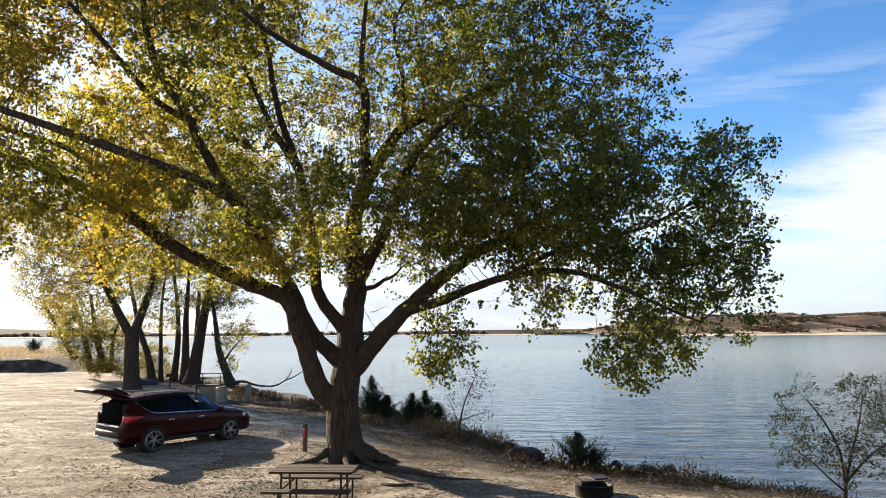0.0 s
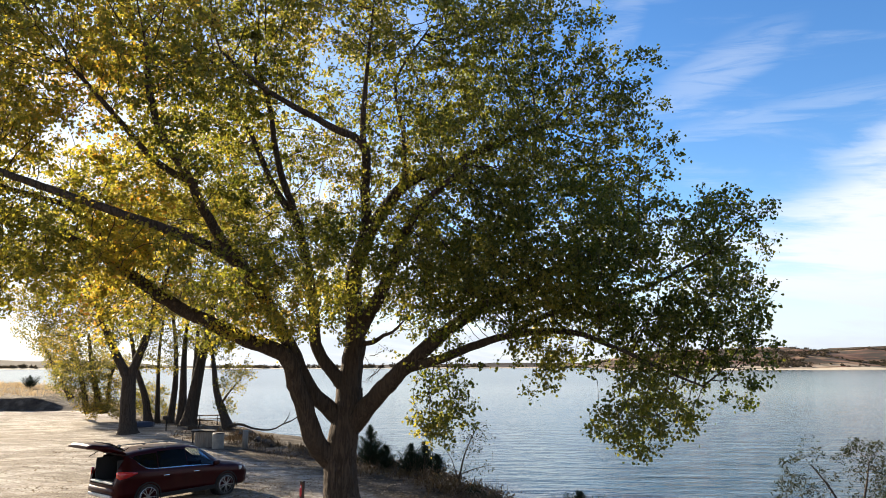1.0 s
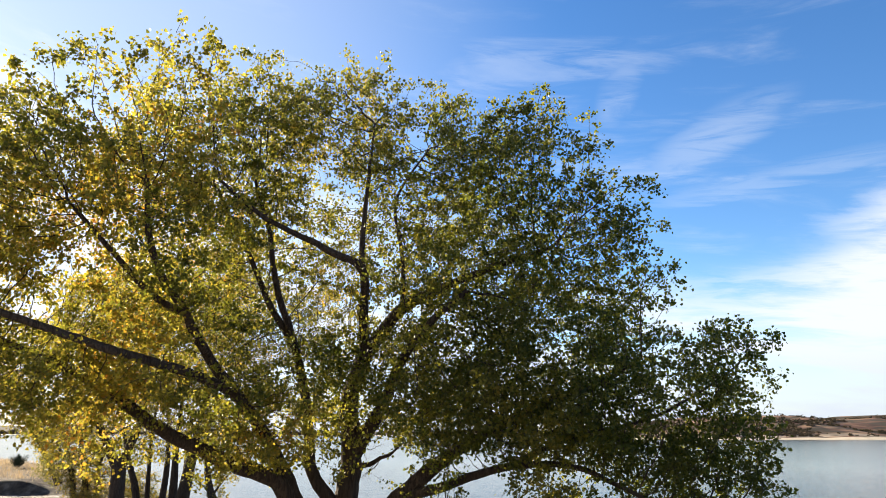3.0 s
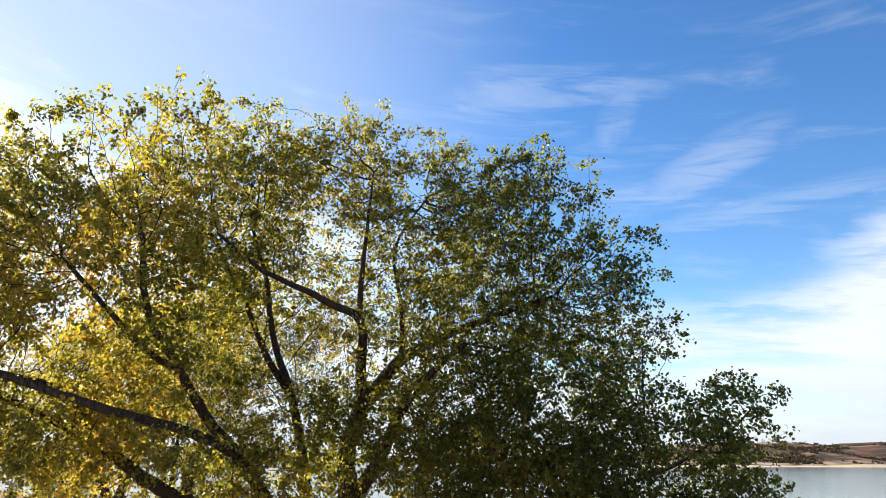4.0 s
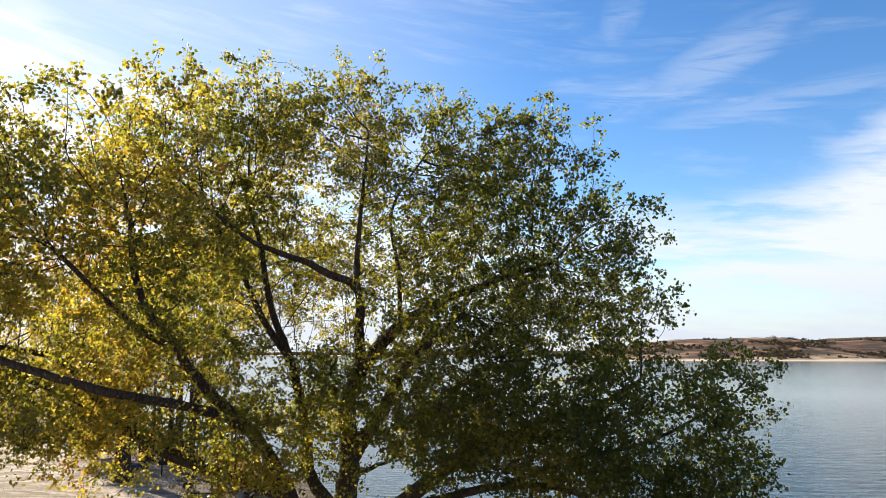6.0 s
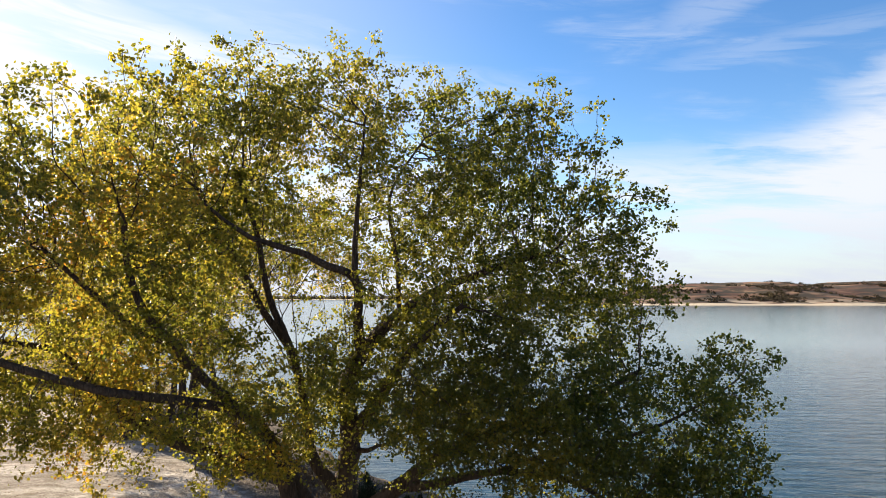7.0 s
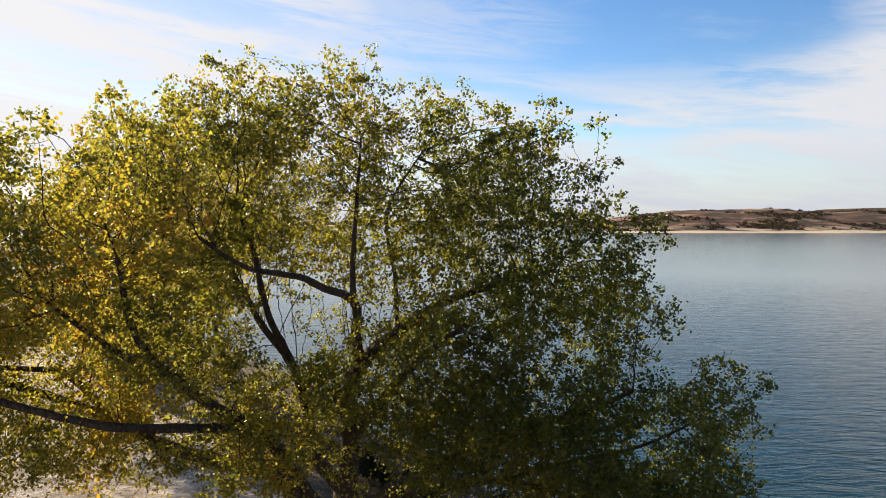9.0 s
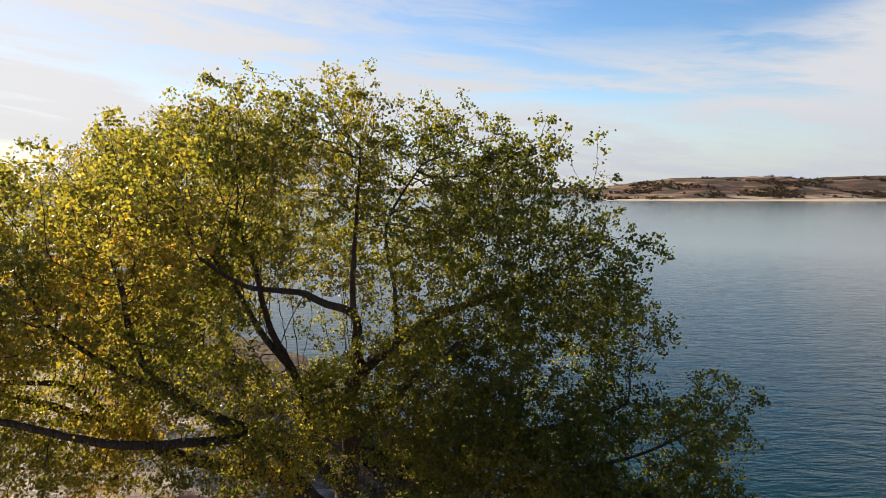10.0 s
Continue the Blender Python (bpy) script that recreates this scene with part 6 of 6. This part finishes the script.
def small_boat(m):
    """An upturned hull, keel up."""
    b = thing("rowing_boat", m, "dark blue upturned boat on the bank behind trees", "boat")
    bm = bmesh.new()
    rows = []
    for i in range(13):
        u = i / 12 * 2 - 1
        w = 0.44 * (1 - abs(u) ** 2.6) + 0.02
        h = 0.42 - 0.10 * abs(u) ** 3
        rows.append([bm.verts.new((u * 0.95, w * math.cos(a), h * math.sin(a) ** 0.7 if a not in (0.0, math.pi) else 0.0)) for a in (k * math.pi / 10 for k in range(10))] + [bm.verts.new((u * 0.95, -w, 0.0))])
    for a, c in zip(rows, rows[1:]):
        for k in range(10):
            bm.faces.new((a[k], c[k], c[k + 1], a[k + 1]))
    bmesh.ops.recalc_face_normals(bm, faces=bm.faces[:])
    bmesh.ops.solidify(bm, geom=bm.faces[:], thickness=0.02)
    part("hull", bm, BLUE_HULL, b, smooth=True)
    bm = bmesh.new()
    box(bm, (1.6, 0.03, 0.05), (0, 0, 0.42), (0, 0, 0), 0.01)
    part("keel", bm, BLACK, b)
    return b


small_boat(pose(-22.02, 46.76, 0.0, 0, 0, 35))


# ---- boulders along the bank ----
def boulder(x, y, z, sx, sy, sz, seed, label):
    rng = random.Random(seed)
    bm = bmesh.new()
    bmesh.ops.create_icosphere(bm, subdivisions=4, radius=1.0)
    off = Vector((rng.uniform(-50, 50), rng.uniform(-50, 50), rng.uniform(-50, 50)))
    planes = [(Vector((rng.gauss(0, 1), rng.gauss(0, 1), rng.gauss(0.2, 0.8))).normalized(), rng.uniform(0.5, 0.82)) for _ in range(12)]
    for v in bm.verts:
        for nrm, d in planes:
            k = v.co.dot(nrm)
            if k > d:
                v.co -= nrm * (k - d) * 0.97
        v.co *= 1 + 0.10 * noise.noise(v.co * 1.6 + off) + 0.035 * noise.noise(v.co * 5 + off)
        v.co = Vector((v.co.x * sx, v.co.y * sy, v.co.z * sz))
    me = bpy.data.meshes.new("boulder")
    bm.to_mesh(me)
    bm.free()
    me.materials.append(ROCK)
    ob = new("boulder", me)
    ob.matrix_world = pose(x, y, z, 0, 0, rng.uniform(0, 360))
    return tagged(ob, label, "rock", "boulders on the bank")


def ground_z(x, y):
    return float(land_height(np.array([x], float), np.array([y], float))[0])


boulder(1.62, 20.75, -0.36, 1.10, 0.66, 0.60, 104, "large dark boulder at the edge of the bank")
boulder(2.80, 19.80, -0.42, 0.34, 0.28, 0.24, 101, "rounded brown boulder in dry grass")
boulder(4.48, 20.45, -0.50, 0.27, 0.22, 0.30, 102, "dark boulder in dry grass")
boulder(5.15, 20.35, -0.62, 0.36, 0.28, 0.36, 103, "dark boulder by the water")
boulder(5.72, 20.0, -0.62, 0.42, 0.33, 0.42, 104, "pale split boulder by the water")
boulder(5.45, 20.25, -0.66, 0.36, 0.30, 0.34, 105, "dark flat boulder by the water")
boulder(2.36, 20.20, -0.42, 0.32, 0.26, 0.22, 106, "small dark boulder at the bank")
boulder(6.00, 19.70, -0.72, 0.28, 0.23, 0.26, 107, "small grey boulder by the water")
boulder(-11.91, 38.92, ground_z(-11.91, 38.92) + 0.06, 0.26, 0.22, 0.18, 108, "bank boulder in dry grass")
boulder(-11.23, 37.94, ground_z(-11.23, 37.94) + 0.08, 0.29, 0.24, 0.23, 109, "dark bank boulder in dry grass")
boulder(-10.60, 37.21, ground_z(-10.60, 37.21) + 0.06, 0.25, 0.21, 0.18, 110, "bank boulder in dry grass")
boulder(-13.20, 41.05, ground_z(-13.20, 41.05) + 0.07, 0.24, 0.21, 0.19, 111, "bank boulder in dry grass")
boulder(-9.87, 36.04, ground_z(-9.87, 36.04) + 0.04, 0.18, 0.15, 0.13, 112, "small bank boulder in dry grass")
boulder(6.31, 19.52, ground_z(6.31, 19.52) + 0.03, 0.15, 0.13, 0.09, 113, "small reddish boulder at the bank")


# ---- junipers ----
def juniper(x, y, h, r, seed, label):
    rng = np.random.default_rng(seed)
    base = np.array((x, y, ground_z(x, y) - 0.03))
    ob = thing("juniper", pose(*base), label, "shrub", "junipers on the bank")
    stem = np.array([(0, 0, 0), (0.02, 0.01, h * 0.5), (0.0, 0.02, h * 0.97)])
    v, q = tube(spline(stem, 0.1), np.linspace(0.03 + 0.015 * h, 0.006, len(spline(stem, 0.1))), 6)
    mesh_part("trunk", v, q, BARK_FAR, ob)
    pieces, spots = [], []
    for i in range(int(130 * h)):
        f = rng.random() ** 1.35
        z0 = h * (0.05 + 0.9 * f)
        a = rng.uniform(0, 2 * math.pi)
        ln = r * 1.15 * (1 - f) ** 1.2 * rng.uniform(0.45, 1.2) + 0.05
        d = np.array((math.cos(a), math.sin(a), rng.uniform(0.35, 1.25)))
        end = np.array((0, 0, z0)) + d * ln
        mid = np.array((0, 0, z0)) + d * ln * 0.55 - (0, 0, 0.04 * ln)
        pieces.append(tube([(0, 0, z0), mid, end], [0.008, 0.006, 0.003], 3))
        for k in np.linspace(0.25, 1.05, max(4, int(ln * 17))):
            spots.append((1 - k) * np.array((0, 0, z0)) + k * end + rng.normal(0, 0.022, (4, 3)))
    v, q = join(pieces)
    mesh_part("branches_mass", v, q, BARK_FAR, ob, kind="stuff")
    at = np.concatenate(spots)
    v, q = leaves(at, 0.085 * rng.uniform(0.6, 1.3, len(at)), rng, -0.7, SLIM_SHAPE * (0.45, 1, 1))
    mesh_part("foliage", v, q, NEEDLE, ob, smooth=False, kind="stuff")
    return ob


juniper(-3.75, 28.6, 1.75, 0.62, 61, "young dark green juniper above dry grass")
juniper(-3.1, 28.4, 0.95, 0.42, 62, "small dark juniper bush in dry grass")
juniper(-2.0, 27.4, 1.15, 0.45, 63, "small pointed juniper in dry grass")
juniper(-1.45, 27.2, 1.25, 0.50, 64, "small pointed juniper in dry grass")
juniper(-0.95, 26.9, 0.8, 0.4, 65, "low dark juniper bush at the bank")
juniper(3.32, 20.2, 1.02, 0.58, 66, "low bushy juniper beside boulders at the water")
juniper(3.85, 20.45, 0.55, 0.42, 67, "small spreading juniper beside boulders at the water")
juniper(-51.4, 80.0, 1.6, 0.9, 68, "lone round juniper on the grassy rise")


# ---- roots at the foot of the cottonwood ----
rng_root = np.random.default_rng(5)


def root(points, r0):
    line = spline([(x, y, ground_z(x, y) + z) for x, y, z in points], 0.12)
    line[:, :2] += np.cumsum(rng_root.normal(0, 0.012, (len(line), 2)), axis=0)
    line[:, 2] += rng_root.normal(0, 0.010, len(line))
    base = line[0].copy()
    v, q = tube(line - base, r0 * np.linspace(1, 0, len(line)) ** 1.5 + 0.022, 10, 0.06, rng_root, 0.05)
    ob = new("tree_root", mesh_of("tree_root", v, q, BARK))
    ob.location = base
    return tagged(ob, "gnarled bare root on trodden sand", "root", "roots of the cottonwood")


root([(-3.0, 19.1, 0.40), (-2.62, 18.95, 0.24), (-2.25, 18.80, 0.15), (-1.90, 18.62, 0.10), (-1.55, 18.45, -0.12)], 0.30)
root([(-2.8, 19.2, 0.30), (-2.35, 19.15, 0.16), (-1.95, 19.05, 0.06), (-1.5, 18.95, -0.10)], 0.22)
root([(-2.9, 19.0, 0.30), (-2.45, 18.5, 0.08), (-1.9, 17.9, 0.02), (-1.2, 17.5, 0.03), (-0.5, 16.9, 0.0), (0.5, 16.7, 0.0), (1.0, 16.4, -0.08)], 0.075)
root([(-3.1, 18.9, 0.30), (-3.0, 18.4, 0.08), (-2.8, 17.7, 0.0), (-3.1, 17.0, 0.02), (-3.3, 16.2, -0.08)], 0.10)
root([(-3.6, 19.0, 0.30), (-3.95, 18.8, 0.06), (-4.5, 18.5, -0.02), (-5.1, 18.5, -0.08)], 0.10)
root([(-2.2, 17.9, -0.02), (-1.9, 17.2, 0.02), (-1.3, 16.6, 0.01), (-0.9, 16.0, 0.02), (-0.3, 15.7, -0.08)], 0.05)
root([(-1.9, 16.6, -0.03), (-1.5, 16.3, 0.03), (-0.9, 16.4, 0.0), (-0.4, 16.2, -0.06)], 0.035)
root([(-3.6, 19.6, 0.25), (-4.1, 19.9, 0.03), (-4.8, 20.5, -0.08)], 0.08)


# ---- dry grass, fallen leaves ----
def scatter(n, x0, x1, y0, y1, keep, seed):
    r = np.random.default_rng(seed)
    x, y = r.uniform(x0, x1, n), r.uniform(y0, y1, n)
    d = shore_distance(x, y)
    k = r.random(n) < keep(x, y, d)
    x, y = x[k], y[k]
    return np.stack([x, y, land_height(x, y)], -1), r


BLADE = np.array([(0, 0, 0), (-0.03, 0.02, 0), (-0.022, 0.6, 0.08), (0.01, 1, 0.3), (0.022, 0.6, 0.08), (0.03, 0.02, 0)])


FAR_BLADE = np.array([(0, 0, 0), (-0.03, 0.5, 0.05), (0.01, 1, 0.3), (0.03, 0.5, 0.05)])


def grass(name, spots, r, per, height, spread, mat, label, blade=BLADE):
    at = np.repeat(spots, per, axis=0)
    at = at + r.normal(0, spread, at.shape) * (1, 1, 0)
    at[:, 2] -= 0.03
    tall = np.repeat(r.uniform(0.4, 1.2, len(spots)) ** 1.5 * (1 - 0.2 * smooth01((spots[:, 0] - 0.5) / 2)), per)
    v, q = leaves(at, height * tall * r.uniform(0.2, 1.4, len(at)), r, -1.5, blade)
    ob = new(name, mesh_of(name, v, q, mat, False))
    return tagged(ob, label, "grass", kind="stuff")


clumpy = np.vectorize(lambda x, y: noise.noise(Vector((x * 0.7, y * 0.7, 2.0))))
spots, r = scatter(30000, -14, 16, 13, 46, lambda x, y, d: ((d > -0.3) & (d < 3.0)) * (0.4 + 1.1 * clumpy(x, y)) * (0.35 + 0.65 * (d < 1.6)) * (1 - 0.25 * smooth01((x - 0.2) / 1.5)), 71)
grass("bank_grass", spots, r, 16, 0.24, 0.20, DEADGRASS, "dry brown grass along the bank")
spots, r = scatter(26000, -100, -26, 60, 112, lambda x, y, d: (d > 0.3) * smooth01((y - 65.3) / 1.0) * (0.55 + 0.8 * clumpy(x, y)), 72)
grass("rise_grass", spots, r, 6, 0.50, 0.30, STRAW, "tall straw-coloured grass on the rise", FAR_BLADE)
spots, r = scatter(2600, -30, -10, 38, 58, lambda x, y, d: ((d > 0.2) & (d < 5)) * (0.3 + clumpy(x, y)), 73)
grass("verge_grass", spots, r, 14, 0.24, 0.20, DEADGRASS, "dry grass among the bank trees")
spots, r = scatter(2600, -12, 8, 11, 26, lambda x, y, d: (d > 0.6) * np.clip(clumpy(x, y) * 1.6 - 0.15, 0, 1), 74)
grass("lot_grass", spots, r, 8, 0.10, 0.06, STRAW, "sparse trodden yellow grass")

spots, r = scatter(110000, -22, 9, 10, 34, lambda x, y, d: (d > 0.1) * (0.24 + 0.9 * np.exp(-((x + 1.5) ** 2 + (y - 19) ** 2) / 60)) * np.clip(0.45 + 2.2 * clumpy(x * 1.3, y * 1.3), 0.04, 1), 75)
v, q = leaves(spots + (0, 0, 0.012), 0.066 * r.uniform(0.3, 1.7, len(spots)), r, 0.0)
flat = v.reshape(-1, 6, 3)
flat[:, :, 2] = flat[:, :1, 2] + (flat[:, :, 2] - flat[:, :1, 2]) * 0.22 + 0.008
tagged(new("leaf_litter", mesh_of("leaf_litter", flat.reshape(-1, 3), q, LITTER, False)), "fallen dry leaves scattered on sand", "leaves", kind="stuff")

spots, r = scatter(26000, -9, 6, 11, 24, lambda x, y, d: (d > 0.4) * np.exp(-((x + 1.5) ** 2 / 26 + (y - 17.5) ** 2 / 22)) * np.clip(0.55 + 1.5 * clumpy(x * 1.2, y * 1.2), 0.03, 1), 76)
v, q = leaves(spots + (0, 0, 0.012), 0.16 * r.uniform(0.4, 1.5, len(spots)), r, 0.0, SLIM_SHAPE * (0.35, 1, 1))
flat = v.reshape(-1, 6, 3)
flat[:, :, 2] = flat[:, :1, 2] + (flat[:, :, 2] - flat[:, :1, 2]) * 0.15 + 0.010
tagged(new("straw_litter", mesh_of("straw_litter", flat.reshape(-1, 3), q, TRODDEN, False)), "flattened straw and twigs on trodden sand", "straw", kind="stuff")


spots, r = scatter(5200, 0.2, 8.6, 16.5, 26, lambda x, y, d: ((d > -0.1) & (d < 1.3)) * np.clip(clumpy(x * 1.6, y * 1.6) * 1.6 + 0.35, 0, 1), 78)
at = np.repeat(spots, 11, axis=0)
at = at + np.abs(r.normal(0, 0.085, at.shape)) * (0, 0, 1) + r.normal(0, 0.10, at.shape) * (1, 1, 0)
v, q = leaves(at, 0.075 * r.uniform(0.5, 1.4, len(at)), r, -0.4, SLIM_SHAPE)
tagged(new("bank_brush", mesh_of("bank_brush", v, q, LEAF_DULL, False)), "low dark brush along the edge of the bank", "brush", kind="stuff")


# dead forbs: heaps of brown stems under the bank's edge, thin bare stalks above them
spots, r = scatter(9000, -7.5, 7.5, 17, 34, lambda x, y, d: ((d > -0.4) & (d < 2.4)) * np.clip(clumpy(x * 0.9, y * 0.9) * 2.4 + 0.25, 0, 1) * (0.5 + 0.5 * (x < 1.5)), 81)
at = np.repeat(spots, 8, axis=0)
at = at + np.abs(r.normal(0, 0.16, at.shape)) * (0, 0, 1) + r.normal(0, 0.13, at.shape) * (1, 1, 0)
v, q = leaves(at, 0.10 * r.uniform(0.4, 1.5, len(at)), r, -0.5, FAR_LEAF * (0.5, 1, 1))
tagged(new("dead_forbs", mesh_of("dead_forbs", v, q, DEADGRASS, False)), "heaps of dead brown forbs along the bank", "brush", kind="stuff")
spots, r = scatter(2600, -6.0, 7.5, 17, 32, lambda x, y, d: ((d > -0.3) & (d < 1.4)) * np.clip(clumpy(x * 1.1 + 7, y * 1.1) * 3.0 - 0.35, 0, 1), 82)
bits = []
for p in spots:
    for _ in range(5):
        lean = np.array((r.normal(0, 0.16), r.normal(0, 0.16), 1.0)) * r.uniform(0.35, 0.85)
        foot = p + r.normal(0, 0.10, 3) * (1, 1, 0) - (0, 0, 0.04)
        bits.append(tube([foot, foot + lean * 0.55 + r.normal(0, 0.02, 3), foot + lean + r.normal(0, 0.04, 3)], [0.0045, 0.0035, 0.002], 3))
v, q = join(bits)
tagged(new("dead_stalks", mesh_of("dead_stalks", v, q, DEADGRASS, False)), "thin bare dead stalks above the bank's brush", "grass", kind="stuff")
